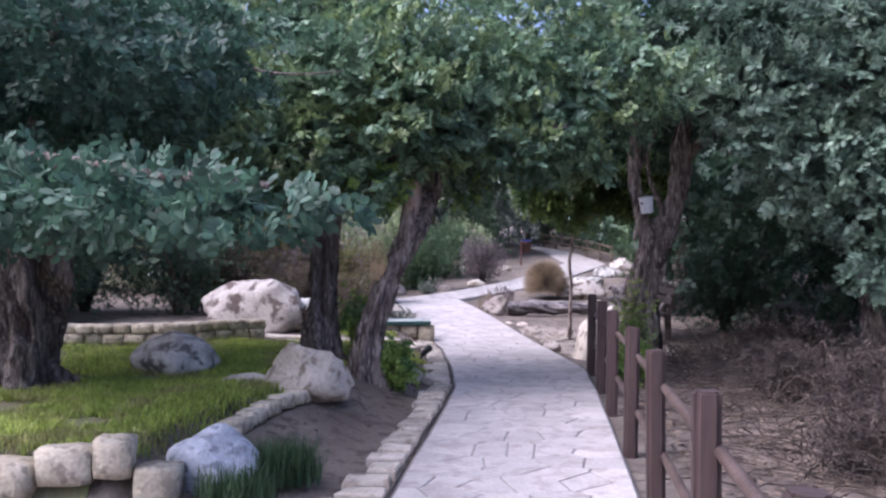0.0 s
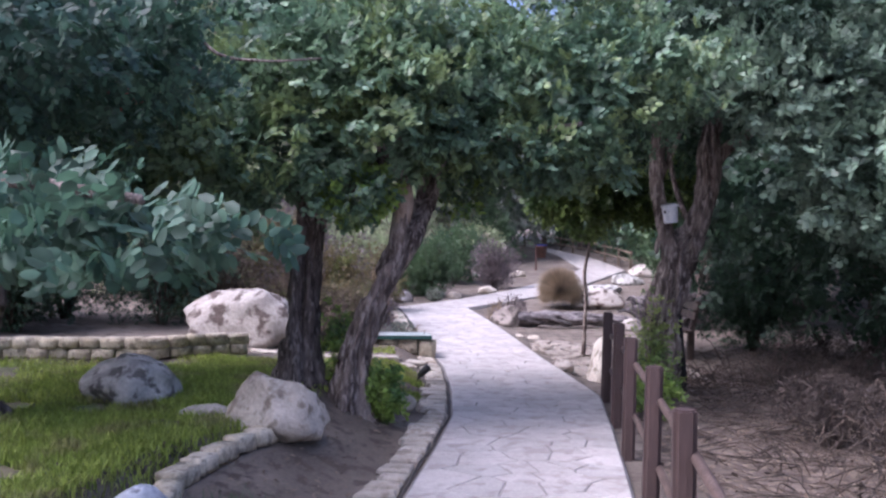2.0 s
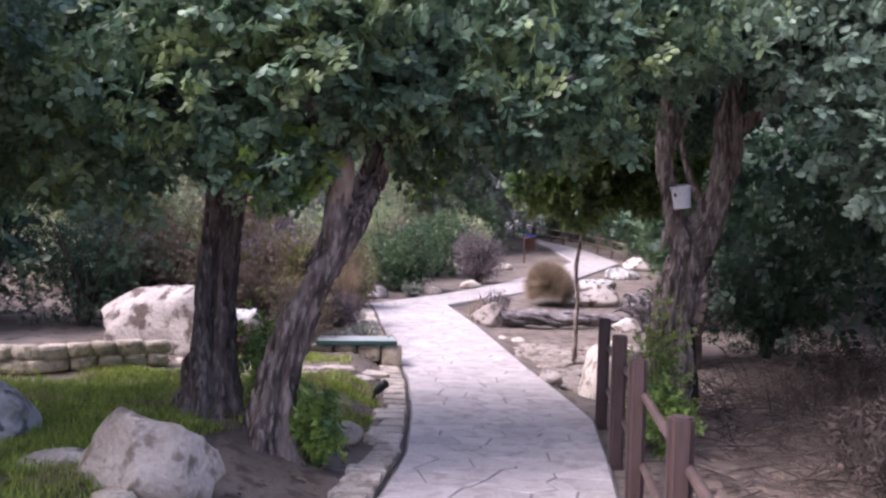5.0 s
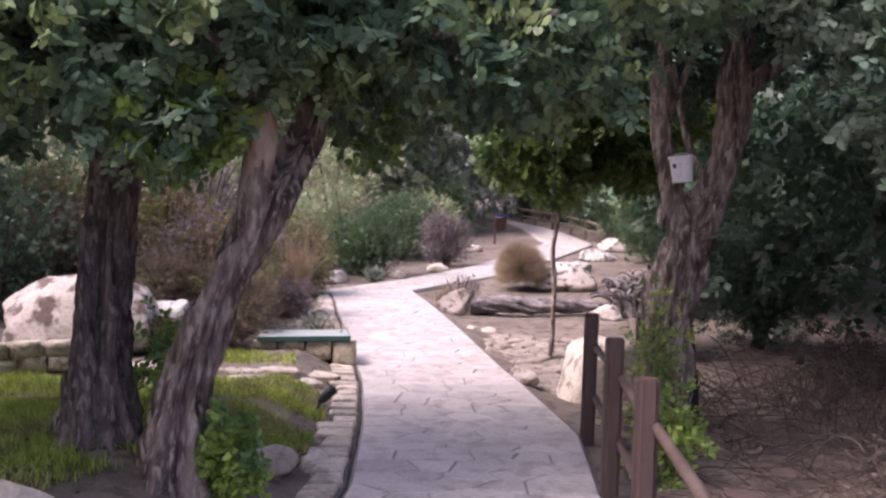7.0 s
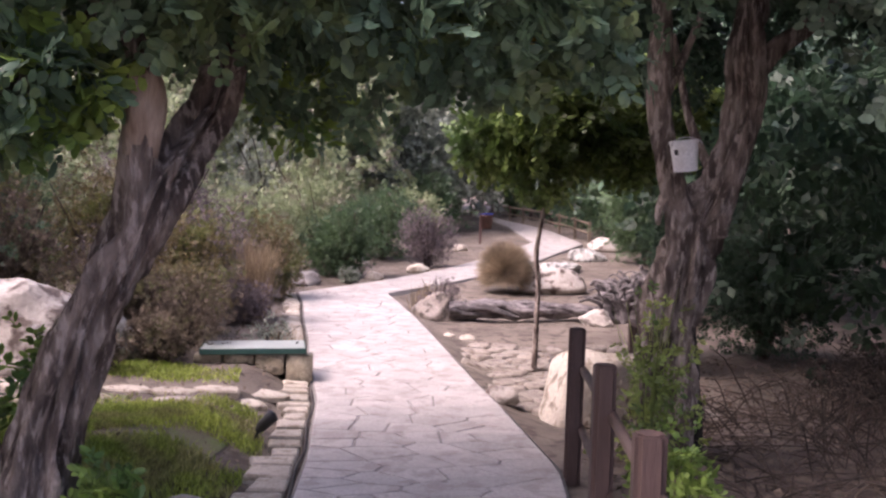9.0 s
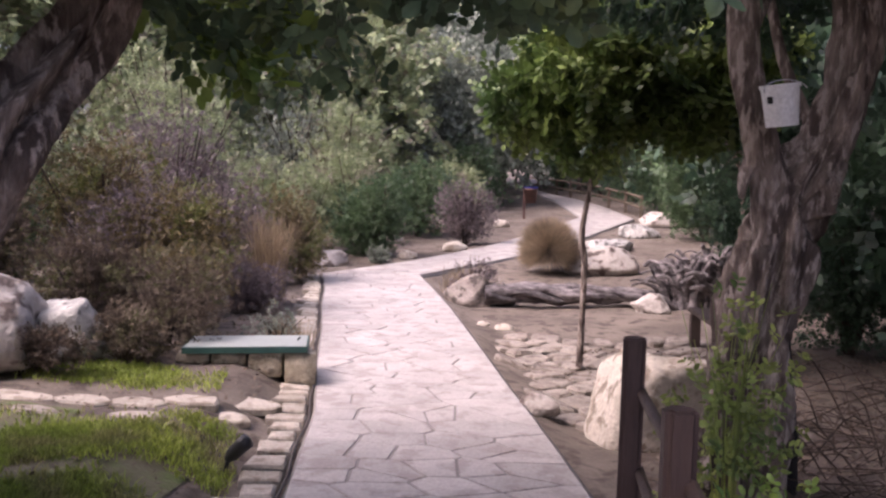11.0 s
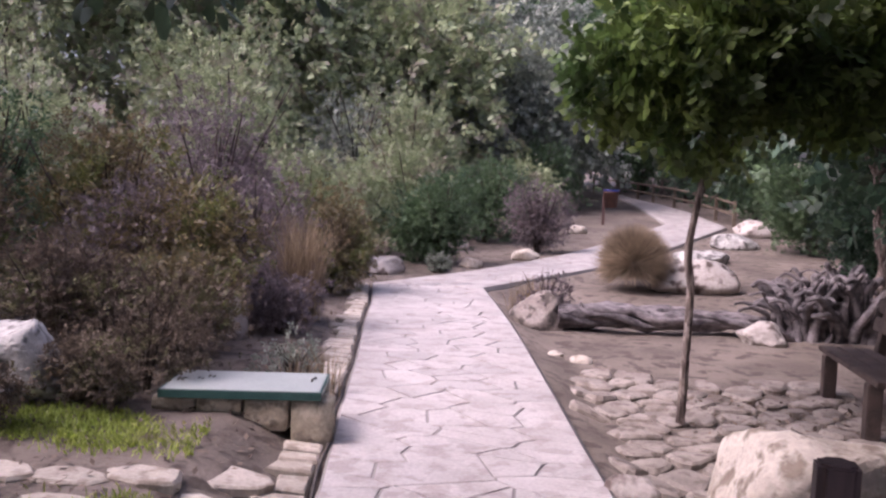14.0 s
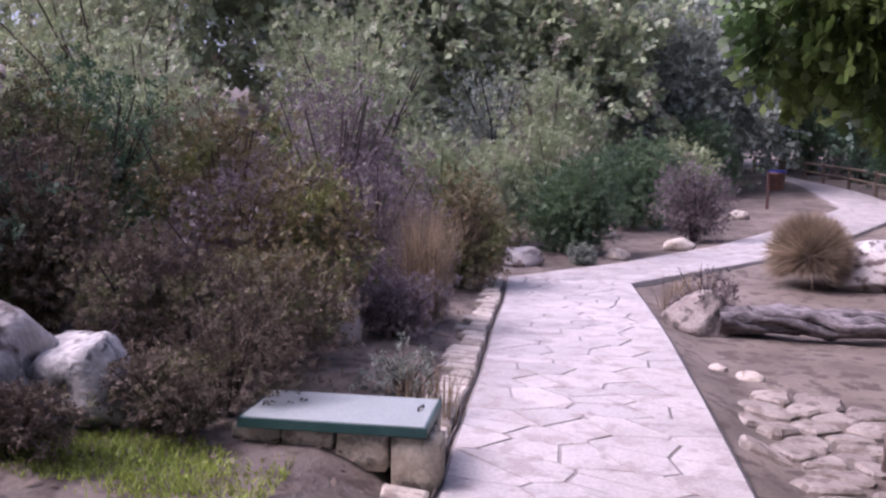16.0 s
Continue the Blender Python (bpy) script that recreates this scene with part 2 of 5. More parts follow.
def ground(x, y):
    """Height of the ground: level at first, then a gentle climb; the lawn lies higher than the path, the bare plot lower."""
    z = np.interp(y, KY, KZ)
    le, re = np.interp(y, LE_Y, LE_X), np.interp(y, RE_Y, RE_X)
    rise = np.interp(y, [2.4, 4.4, 5.5, 6.5, 7.6, 9, 10, 11, 11.8, 15, 17.5], [0.02, 0.14, 0.27, 0.36, 0.36, 0.26, 0.21, 0.22, 0.22, 0.10, 0.0])
    bank = rise * smooth01((le - np.interp(y, [8, 10.5, 11.2], [0.25, 0.12, 0.12]) - x) / np.interp(y, [7.6, 9.3, 10.5, 11.2], [1.1, 0.9, 0.7, 0.5]))
    front = 0.32 * smooth01((np.interp(y, [3.2, 3.9, 4.75, 5.65], [-1.75, -1.75, -1.68, -1.40]) - x) / 0.25) * smooth01((y - 3.0) / 0.3) * smooth01((6.3 - y) / 0.6)
    z = z + np.maximum(bank, front) + 0.07 * np.clip(-x - 1.7, 0, 2.5) * smooth01((y - 8.5) / 1.5) * smooth01((16 - y) / 4)
    z = z - 0.11 * smooth01((x - re - 0.02) / 0.35) * smooth01((y - 9.5) / 2) * smooth01((20 - y) / 3)
    z = z + 0.16 * np.clip(-x - 3.0, 0, 30) * smooth01((y - 18) / 10)
    z = z + 0.10 * np.clip(x - 6.0, 0, 30) * smooth01((y - 14) / 12)
    return z


def gz(x, y):
    return float(ground(np.float64(x), np.float64(y)))


def tube_arrays(points, radii, segs=10, gnarl=0.0, seed=0, lobes=0, caps=False):
    """A swept tube through points with radii; gnarl: uneven bark; lobes: fluted section."""
    p = np.array([tuple(q) for q in points], dtype=float)
    n = len(p)
    tang = np.gradient(p, axis=0)
    tang /= np.linalg.norm(tang, axis=1)[:, None] + 1e-9
    ref = np.array((0.0, 0.0, 1.0)) if abs(tang[:, 2]).mean() < 0.8 else np.array((1.0, 0.0, 0.0))
    a = np.cross(tang, ref)
    a /= np.linalg.norm(a, axis=1)[:, None] + 1e-9
    b = np.cross(tang, a)
    th = np.linspace(0, 2 * math.pi, segs, endpoint=False)
    arc = np.concatenate([[0], np.cumsum(np.linalg.norm(np.diff(p, axis=0), axis=1))])
    vs = []
    for i in range(n):
        for j in range(segs):
            r = radii[i]
            if lobes:
                r *= 1 + 0.19 * math.sin(lobes * th[j] + seed + arc[i] * 1.6) + 0.07 * math.sin((lobes * 2 + 1) * th[j] + seed * 2 - arc[i] * 2.4)
            if gnarl:
                tw = th[j] + arc[i] * 0.5
                q = Vector((math.cos(tw) * 1.7 + seed * 7, math.sin(tw) * 1.7, arc[i] * 1.7))
                q2 = Vector((math.cos(tw) * 5 + seed * 3, math.sin(tw) * 5, arc[i] * 2.6))
                r *= 1 + gnarl * noise.noise(q) + gnarl * 0.9 * (0.25 - abs(noise.noise(q2))) + gnarl * 0.4 * noise.noise(q2 * 2.3)
            if lobes and segs > 40:
                tw = th[j] + arc[i] * 0.8
                q3 = Vector((math.cos(tw) * 1.9 + seed * 5, math.sin(tw) * 1.9, arc[i] * 2.0 + seed))
                r *= 1 - 0.6 * min(1.0, max(0.0, (noise.noise(q3) - 0.10) * 6.0)) + 0.10 * (0.3 - abs(noise.noise(q3 * 3.1)))
            vs.append(p[i] + r * (math.cos(th[j]) * a[i] + math.sin(th[j]) * b[i]))
    fs = []
    for i in range(n - 1):
        for j in range(segs):
            k = (j + 1) % segs
            fs.append((i * segs + j, i * segs + k, (i + 1) * segs + k, (i + 1) * segs + j))
    if caps:
        vs.append(p[-1] + tang[-1] * radii[-1] * 0.4)
        t = len(vs) - 1
        for j in range(segs):
            fs.append(((n - 1) * segs + j, (n - 1) * segs + (j + 1) % segs, t, t))
    return np.array(vs), fs


def resample(points, count):
    """Smooth curve through points (Catmull-Rom)."""
    p = [Vector(q) for q in points]
    p = [2 * p[0] - p[1]] + p + [2 * p[-1] - p[-2]]
    out = []
    segn = len(p) - 3
    for i in range(count):
        u = i / (count - 1) * segn
        k = min(int(u), segn - 1)
        t = u - k
        a, b, c, d = p[k:k + 4]
        out.append(0.5 * ((2 * b) + (c - a) * t + (2 * a - 5 * b + 4 * c - d) * t * t + (3 * b - a - 3 * c + d) * t ** 3))
    return out


def tube_bm(points, radii, segs=10, count=0, **kw):
    if count:
        n0 = len(points)
        radii = list(np.interp(np.linspace(0, n0 - 1, count), range(n0), radii))
        points = resample(points, count)
    vs, fs = tube_arrays(points, radii, segs, caps=True, **kw)
    bm = bmesh.new()
    vv = [bm.verts.new(v) for v in vs]
    for f in fs:
        ids = list(dict.fromkeys(f))
        bm.faces.new([vv[i] for i in ids])
    bmesh.ops.recalc_face_normals(bm, faces=bm.faces[:])
    return bm


def rock_bm(sx, sy, sz, seed, rough=0.22, sub=4, sharp=1.0):
    """A weathered boulder, flat below, its base at z = 0."""
    bm = bmesh.new()
    bmesh.ops.create_icosphere(bm, subdivisions=sub, radius=1)
    off = Vector((seed * 3.1, seed * 1.7, seed * 2.3))
    rr = random.Random(seed)
    cuts = []
    for k in range(9):
        c = Vector((rr.gauss(0, 1), rr.gauss(0, 1), abs(rr.gauss(0, 0.8)))).normalized()
        cuts.append((c, rr.uniform(0.62, 0.9) + 0.3 * max(0, 1 - sharp)))
    for v in bm.verts:
        d = v.co.normalized()
        n = noise.noise(d * 1.3 + off) * 1.0 + noise.noise(d * 2.9 + off) * 0.5 * sharp
        n += abs(noise.noise(d * 5.5 + off)) * -0.35 * sharp + noise.noise(d * 11 + off) * 0.10
        q = d * (1 + rough * noise.noise(d * 1.3 + off))
        for c, lim in cuts:
            over = q.dot(c) - lim
            if over > 0:
                q = q - c * over * 0.88
        v.co = q * (1 + rough * (n - 0.6 * noise.noise(d * 1.3 + off)) * 0.55)
    co = np.array([v.co[:] for v in bm.verts])
    lo, hi = co.min(axis=0), co.max(axis=0)
    for v in bm.verts:
        x, y = (v.co.x - lo[0]) / (hi[0] - lo[0]) - 0.5, (v.co.y - lo[1]) / (hi[1] - lo[1]) - 0.5
        v.co = (x * sx, y * sy, max(-0.1 * sz, -0.35 * sz + 1.35 * sz * (v.co.z - lo[2]) / (hi[2] - lo[2])))
    return bm


def rock(name, at, size, seed, material, label, group="", rot=0, rough=0.22, sharp=1.0, sub=4):
    ob = part(name, rock_bm(*size, seed, rough, sub, sharp), material, smooth=True)
    ob.location = (at[0], at[1], gz(*at) - 0.02)
    ob.rotation_euler = (0, 0, radians(rot))
    return tagged(ob, label, "rock", group)


def leaf_arrays(pos, axis, up, length, width, rounded=True):
    """Folded leaf blades: arrays of base points, directions, normals and sizes."""
    n = len(pos)
    axis = axis / (np.linalg.norm(axis, axis=1)[:, None] + 1e-9)
    side = np.cross(axis, up)
    side /= np.linalg.norm(side, axis=1)[:, None] + 1e-9
    nor = np.cross(side, axis)
    L, W = length[:, None], width[:, None]
    if rounded:
        rows = [pos, pos + axis * L * 0.3 + side * W * 0.45 + nor * W * 0.12, pos + axis * L * 0.75 + side * W * 0.42 + nor * W * 0.1,
                pos + axis * L, pos + axis * L * 0.75 - side * W * 0.42 + nor * W * 0.1, pos + axis * L * 0.3 - side * W * 0.45 + nor * W * 0.12]
        v = np.stack(rows, axis=1).reshape(-1, 3)
        f = (np.arange(n)[:, None, None] * 6 + np.array([[0, 3, 2, 1], [0, 5, 4, 3]])[None]).reshape(-1, 4)
    else:
        rows = [pos, pos + axis * L * 0.5 + side * W * 0.5, pos + axis * L, pos + axis * L * 0.5 - side * W * 0.5 + nor * W * 0.15]
        v = np.stack(rows, axis=1).reshape(-1, 3)
        f = (np.arange(n)[:, None] * 4 + np.array([[0, 3, 2, 1]])).reshape(-1, 4)
    return v, f


def unit(n):
    d = rng.normal(size=(n, 3))
    return d / np.linalg.norm(d, axis=1)[:, None]


def foliage(clumps, sprigs, leaflets, size, rounded=True, droop=0.25, spread=2.2, aspect=0.62):
    """Leaves in sprigs, the sprigs in clumps (x, y, z, rx, ry, rz); uneven, denser towards the outside."""
    c = np.array(clumps, dtype=float)
    vol = (c[:, 3] * c[:, 4] * c[:, 5]) ** 0.75
    which = rng.choice(len(c), size=sprigs, p=vol / vol.sum())
    d = unit(sprigs)
    lump = np.array([noise.noise(Vector(q)) for q in (d * 2.1 + which[:, None] * 5.3)])
    rad = (0.55 + 0.45 * rng.random(sprigs) ** 0.6) * (1 + 0.7 * lump)
    base = c[which, :3] + d * rad[:, None] * c[which, 3:]
    ax = d + 0.7 * unit(sprigs)
    ax[:, 2] -= droop
    ax /= np.linalg.norm(ax, axis=1)[:, None]
    side = np.cross(ax, unit(sprigs))
    side /= np.linalg.norm(side, axis=1)[:, None] + 1e-9
    k = np.arange(leaflets)
    along = (k // 2) * size * 0.55
    sgn = np.where(k % 2 == 0, 1.0, -1.0)
    pos = base[:, None, :] + ax[:, None, :] * along[None, :, None]
    la = ax[:, None, :] * 0.55 + side[:, None, :] * sgn[None, :, None] + 0.35 * unit(sprigs * leaflets).reshape(sprigs, leaflets, 3)
    up = np.cross(ax, side)
    up = np.repeat(up[:, None, :], leaflets, axis=1) + 0.5 * unit(sprigs * leaflets).reshape(sprigs, leaflets, 3)
    n = sprigs * leaflets
    ln = size * (0.7 + 0.6 * rng.random(n))
    return leaf_arrays(pos.reshape(-1, 3), la.reshape(-1, 3), up.reshape(-1, 3), ln, ln * aspect, rounded)


def stems(count, h, r, seed, lean=0.5):
    """Several thin woody stems from one foot, as arrays."""
    vs, fs, off = [], [], 0
    rr = random.Random(seed)
    for i in range(count):
        a = rr.uniform(0, 6.28)
        q = lean * h * rr.uniform(0.3, 1)
        pts = [(0.04 * math.cos(a), 0.04 * math.sin(a), -0.05), (q * 0.4 * math.cos(a + 0.3), q * 0.4 * math.sin(a + 0.3), h * 0.45),
               (q * math.cos(a), q * math.sin(a), h * rr.uniform(0.75, 1.0))]
        v, f = tube_arrays(resample(pts, 6), np.linspace(r, r * 0.3, 6), 5)
        vs.append(v)
        fs += [tuple(k + off for k in q2) for q2 in f]
        off += len(v)
    return np.concatenate(vs), fs


def shrub(name, at, size, material, label, leaf=0.05, n=700, leaflets=6, seed=1, rounded=False, group="", clumps=6, aspect=0.5,
          twig="twig", droop=0.0, stem=None):
    """A shrub: woody stems and a crown of many small leaves with gaps."""
    rr = random.Random(seed)
    w, d, h = size
    ob = empty(name, (at[0], at[1], gz(*at)), label, "shrub", group)
    cl = []
    for i in range(clumps):
        a = rr.uniform(0, 6.28)
        q = rr.uniform(0.1, 0.62)
        z = h * rr.uniform(0.25, 0.78)
        s = rr.uniform(0.42, 0.66)
        cl.append((math.cos(a) * q * w / 2, math.sin(a) * q * d / 2, z, w / 2 * s, d / 2 * s, min(h * 0.36, z)))
    v, f = foliage(cl, n, leaflets, leaf, rounded, droop, aspect=aspect)
    v[:, 2] = np.maximum(v[:, 2], 0.01)
    part_np("foliage", v, f, material, ob)
    sv, sf = stems(16, h * 0.98, stem or max(0.008, 0.012 * h), seed, lean=0.45 * w / max(h, 0.1))
    part_np("woody_base", sv, sf, M[twig], ob)
    return ob


def blades(n, cx, cy, rx, ry, h, w, lean, foot=None):
    """Upright grass blades as arrays of triangles stored as quads."""
    a = rng.random(n) * 6.283
    r = np.sqrt(rng.random(n)) * (0.7 + 0.6 * rng.random(n))
    x, y = cx + rx * r * np.cos(a), cy + ry * r * np.sin(a)
    z = ground(x, y) if foot is None else np.full(n, foot)
    b = np.stack([x, y, z], 1)
    t = rng.random(n) * 6.283
    hh = h * (0.5 + 0.7 * rng.random(n))
    s = np.stack([np.cos(t), np.sin(t), np.zeros(n)], 1) * (w / 2)
    bend = np.stack([np.cos(t + 1.3), np.sin(t + 1.3), np.zeros(n)], 1) * (hh * lean * rng.random(n))[:, None]
    top = b + bend + np.array((0, 0, 1.0)) * hh[:, None]
    mid = b + bend * 0.35 + np.array((0, 0, 0.6)) * hh[:, None]
    v = np.stack([b - s, b + s, mid + s * 0.8, top, mid - s * 0.8], 1).reshape(-1, 3)
    f = (np.arange(n)[:, None] * 5 + np.array([[0, 1, 2, 3, 4]]))
    return v, f


# ---- setting: ground ----
def grid_lines(lo, hi, near_lo, near_hi, step):
    g = list(np.arange(near_lo, near_hi, step))
    d, q = step, near_lo
    while q > lo:
        d *= 1.35
        q -= d
        g.insert(0, q)
    d, q = step, g[-1]
    while q < hi:
        d *= 1.35
        q += d
        g.append(q)
    return np.array(g)


gx, gy = grid_lines(-400, 400, -9, 8, 0.16), grid_lines(-200, 900, -2, 32, 0.16)
X, Y = np.meshgrid(gx, gy)
Z = ground(X, Y)
bumps = np.array([noise.noise(Vector((x * 1.1, y * 1.1, 0))) * 0.03 + noise.noise(Vector((x * 4.1, y * 4.1, 3))) * 0.012 for x, y in zip(X.ravel(), Y.ravel())])
Z = Z + bumps.reshape(X.shape) - 0.015
ny, nx = X.shape
idx = np.arange(nx * ny).reshape(ny, nx)
gf = np.stack([idx[:-1, :-1], idx[:-1, 1:], idx[1:, 1:], idx[1:, :-1]], -1).reshape(-1, 4)
g_ob = part_np("ground", np.stack([X, Y, Z], -1), gf, M["dirt"], smooth=True)
tagged(g_ob, "dry brown earth with leaf litter under the trees", "ground", kind="structure")

# sheet of littered soil behind the fence, tree shade included in its brown
mx, my = np.meshgrid(np.arange(1.42, 9.0, 0.14), np.arange(-2.0, 13.0, 0.14))
mi = np.arange(mx.size).reshape(mx.shape)
mz = ground(mx, my) + np.array([noise.noise(Vector((x * 1.1, y * 1.1, 0))) * 0.03 + noise.noise(Vector((x * 4.1, y * 4.1, 3))) * 0.02 for x, y in zip(mx.ravel(), my.ravel())]).reshape(mx.shape) + 0.004
mq = np.stack([mi[:-1, :-1], mi[:-1, 1:], mi[1:, 1:], mi[1:, :-1]], -1).reshape(-1, 4)
cx, cy = mx.ravel()[mq[:, 0]], my.ravel()[mq[:, 0]]
rag = np.array([noise.noise(Vector((x * 1.5, y * 1.5, 6))) for x, y in zip(cx, cy)])
mq = mq[(cx > 1.5 + 0.18 * rag + np.where(cy > 9.6, (cy - 9.6) * 1.0, 0)) & (cy < 12.3 + 0.5 * rag) & (cx < 8.0 + 1.6 * rag) & (cy > -0.9 + 1.6 * rag)]
tagged(part_np("ground_litter", np.stack([mx, my, mz], -1), mq, M["litter_soil"], smooth=True), "brown leaf-litter soil behind the fence, darkened for tree shade", "ground", kind="structure")

lx, ly = np.meshgrid(np.arange(-7.0, -0.4, 0.12), np.arange(3.1, 11.4, 0.12))
li = np.arange(lx.size).reshape(lx.shape)
lz = ground(lx, ly) + np.array([noise.noise(Vector((x * 1.1, y * 1.1, 0))) * 0.03 + noise.noise(Vector((x * 4.1, y * 4.1, 3))) * 0.012 for x, y in zip(lx.ravel(), ly.ravel())]).reshape(lx.shape) - 0.004
lq = np.stack([li[:-1, :-1], li[:-1, 1:], li[1:, 1:], li[1:, :-1]], -1).reshape(-1, 4)
cx, cy = lx.ravel()[lq[:, 0]], ly.ravel()[lq[:, 0]]
rag = np.array([noise.noise(Vector((x * 2.1, y * 2.1, 4))) for x, y in zip(cx, cy)])
lq = lq[(cx < np.interp(cy, [3.2, 3.9, 4.7, 5.6, 6.4, 7.2, 7.8, 9.2, 10.3, 11.3], [-2.1, -2.0, -1.95, -1.75, -1.7, -1.5, -1.0, -0.95, -1.2, -1.6]) + 0.35 * rag)
        & (cy < np.interp(cx, [-4, -2.5, -1.2], [8.6, 10.0, 9.7]) + 0.5 * rag)]
tagged(part_np("ground_lawn", np.stack([lx, ly, lz], -1), lq, M["lawn_soil"], smooth=True), "mossy green-brown soil under the thin lawn", "ground", kind="structure")

# path: pairs of left and right edge points along its course
PAIRS = [((-0.95, -9.0), (0.65, -9.0)), ((-0.62, -2.0), (0.88, -2.0)), ((-0.45, 2.0), (1.02, 2.0)), ((-0.38, 4.0), (1.13, 4.0)),
         ((-0.27, 6.0), (1.24, 6.0)), ((-0.21, 7.7), (1.33, 7.8)), ((-0.33, 9.2), (1.36, 9.1)), ((-0.56, 10.9), (1.03, 10.9)),
         ((-0.90, 12.4), (0.75, 12.3)), ((-1.20, 13.9), (0.42, 13.9)), ((-1.52, 15.3), (0.08, 15.5)), ((-1.82, 16.8), (-0.28, 17.0)),
         ((-2.16, 18.15), (-0.60, 18.25))]
PAIRS2 = [((-2.16, 18.15), (-0.60, 18.25)), ((-0.93, 19.75), (0.96, 20.65)), ((0.30, 22.0), (1.70, 22.3)), ((1.40, 24.9), (2.60, 24.4)),
          ((2.66, 28.7), (4.10, 28.4)), ((2.36, 32.4), (3.65, 32.4)), ((1.75, 38.8), (2.35, 38.6)), ((0.5, 46.0), (1.3, 46.4))]


def edge(pairs, u):
    """Left and right edge of a path at u in 0..1."""
    q = u * (len(pairs) - 1)
    k = min(int(q), len(pairs) - 2)
    t = q - k
    a = Vector(pairs[k][0]).lerp(Vector(pairs[k + 1][0]), t)
    b = Vector(pairs[k][1]).lerp(Vector(pairs[k + 1][1]), t)
    return a, b


def ribbon(name, pairs, n, h, label):
    """A path bed: a slab that follows the ground."""
    v, f = [], []
    for i in range(n):
        a, b = edge(pairs, i / (n - 1))
        for q, dz in ((a, -0.25), (a, h), (a.lerp(b, 0.5), h), (b, h), (b, -0.25)):
            v.append((q.x, q.y, gz(q.x, q.y) + dz))
    for i in range(n - 1):
        for j in range(4):
            f.append((i * 5 + j, i * 5 + j + 1, i * 5 + j + 6, i * 5 + j + 5))
    ob = part_np(name, v, f, M["mortar"])
    return tagged(ob, label, "path", kind="structure")


path_near = ribbon("path", PAIRS, 90, 0.025, "pale crazy-paved limestone footpath with thin joints")
path_far = ribbon("path_far", PAIRS2, 80, 0.032, "pale stone footpath climbing the slope beyond the bend")

# hose along the path's edge
hose_pts = []
for i in range(60):
    a, b = edge(PAIRS, 0.12 + 0.87 * i / 59)
    hose_pts.append((a.x - 0.02 + 0.012 * math.sin(i * 1.7), a.y, gz(a.x, a.y) + 0.035 + 0.004 * math.sin(i)))
hose = part("irrigation_hose", tube_bm(hose_pts, [0.010] * 60, 6), M["hose"], smooth=True)
tagged(hose, "thin dark irrigation hose lying along the path's edge", "hose")

# ---- fence along the path ----
POSTS = [(0.95, 0.45), (1.04, 1.75), (1.15, 3.38), (1.24, 4.83), (1.31, 6.40), (1.37, 7.68), (1.41, 9.0)]
fence = empty("fence", (1.2, 5, 0), "brown wooden post and rail fence beside the path", "fence")


def post_bm(h):
    bm = box(0.105, 0.105, h, 0)
    bmesh.ops.bevel(bm, geom=[e for e in bm.edges if abs(e.verts[0].co.z - e.verts[1].co.z) > 0.5], offset=0.022, segments=3, affect="EDGES")
    bmesh.ops.bevel(bm, geom=[e for e in bm.edges if e.verts[0].co.z > h / 2 - 0.001 and e.verts[1].co.z > h / 2 - 0.001], offset=0.008, segments=2, affect="EDGES")
    return bm


POST_H = [0.96, 0.98, 0.95, 0.95, 0.97, 0.98, 0.99]
for (x, y), h in zip(POSTS, POST_H):
    p = part("post", post_bm(h + 0.2), M["post_wood"], fence)
    p.location = (x - 1.2, y - 5, (h - 0.2) / 2)
    p.rotation_euler = (radians(random.uniform(-1, 1)), radians(random.uniform(-1, 1)), radians(-3 + random.uniform(-4, 4)))
for (a, b) in zip(POSTS[:-1], POSTS[1:]):
    for z in (0.34, 0.74):
        pts = [(a[0] - 1.2 + 0.045, a[1] - 5, z), (b[0] - 1.2 + 0.045, b[1] - 5, z + random.uniform(-0.02, 0.02))]
        v = [Vector(pts[0]).lerp(Vector(pts[1]), k / 5) for k in range(6)]
        part("rail", tube_bm(v, [0.026] * 6, 8), M["rail_wood"], fence, smooth=True)


# ---- trees ----
def tree(name, foot, trunk, limbs, label, bark, crown, leafm, sprigs, leaflets, size, rounded=True, group="", lobes=5, gnarl=0.22, droop=0.3, segs=88, rings=150):
    """Tree > trunk, limbs, crown. trunk: points with radii; limbs: lists of the same; crown: clumps. All relative to the foot."""
    ob = empty(name, foot, label, "tree", group)
    part("trunk", tube_bm([t[:3] for t in trunk], [t[3] for t in trunk], segs, count=rings, gnarl=gnarl, lobes=lobes, seed=len(label) % 7), bark, ob, smooth=True)
    for lb in limbs:
        part("limb", tube_bm([t[:3] for t in lb], [t[3] for t in lb], 12, count=22, gnarl=0.2, lobes=3, seed=len(lb)), bark, ob, smooth=True)
    if sprigs:
        v, f = foliage(crown, sprigs, leaflets, size, rounded, droop)
        part_np("crown", v, f, leafm, ob)
    return ob


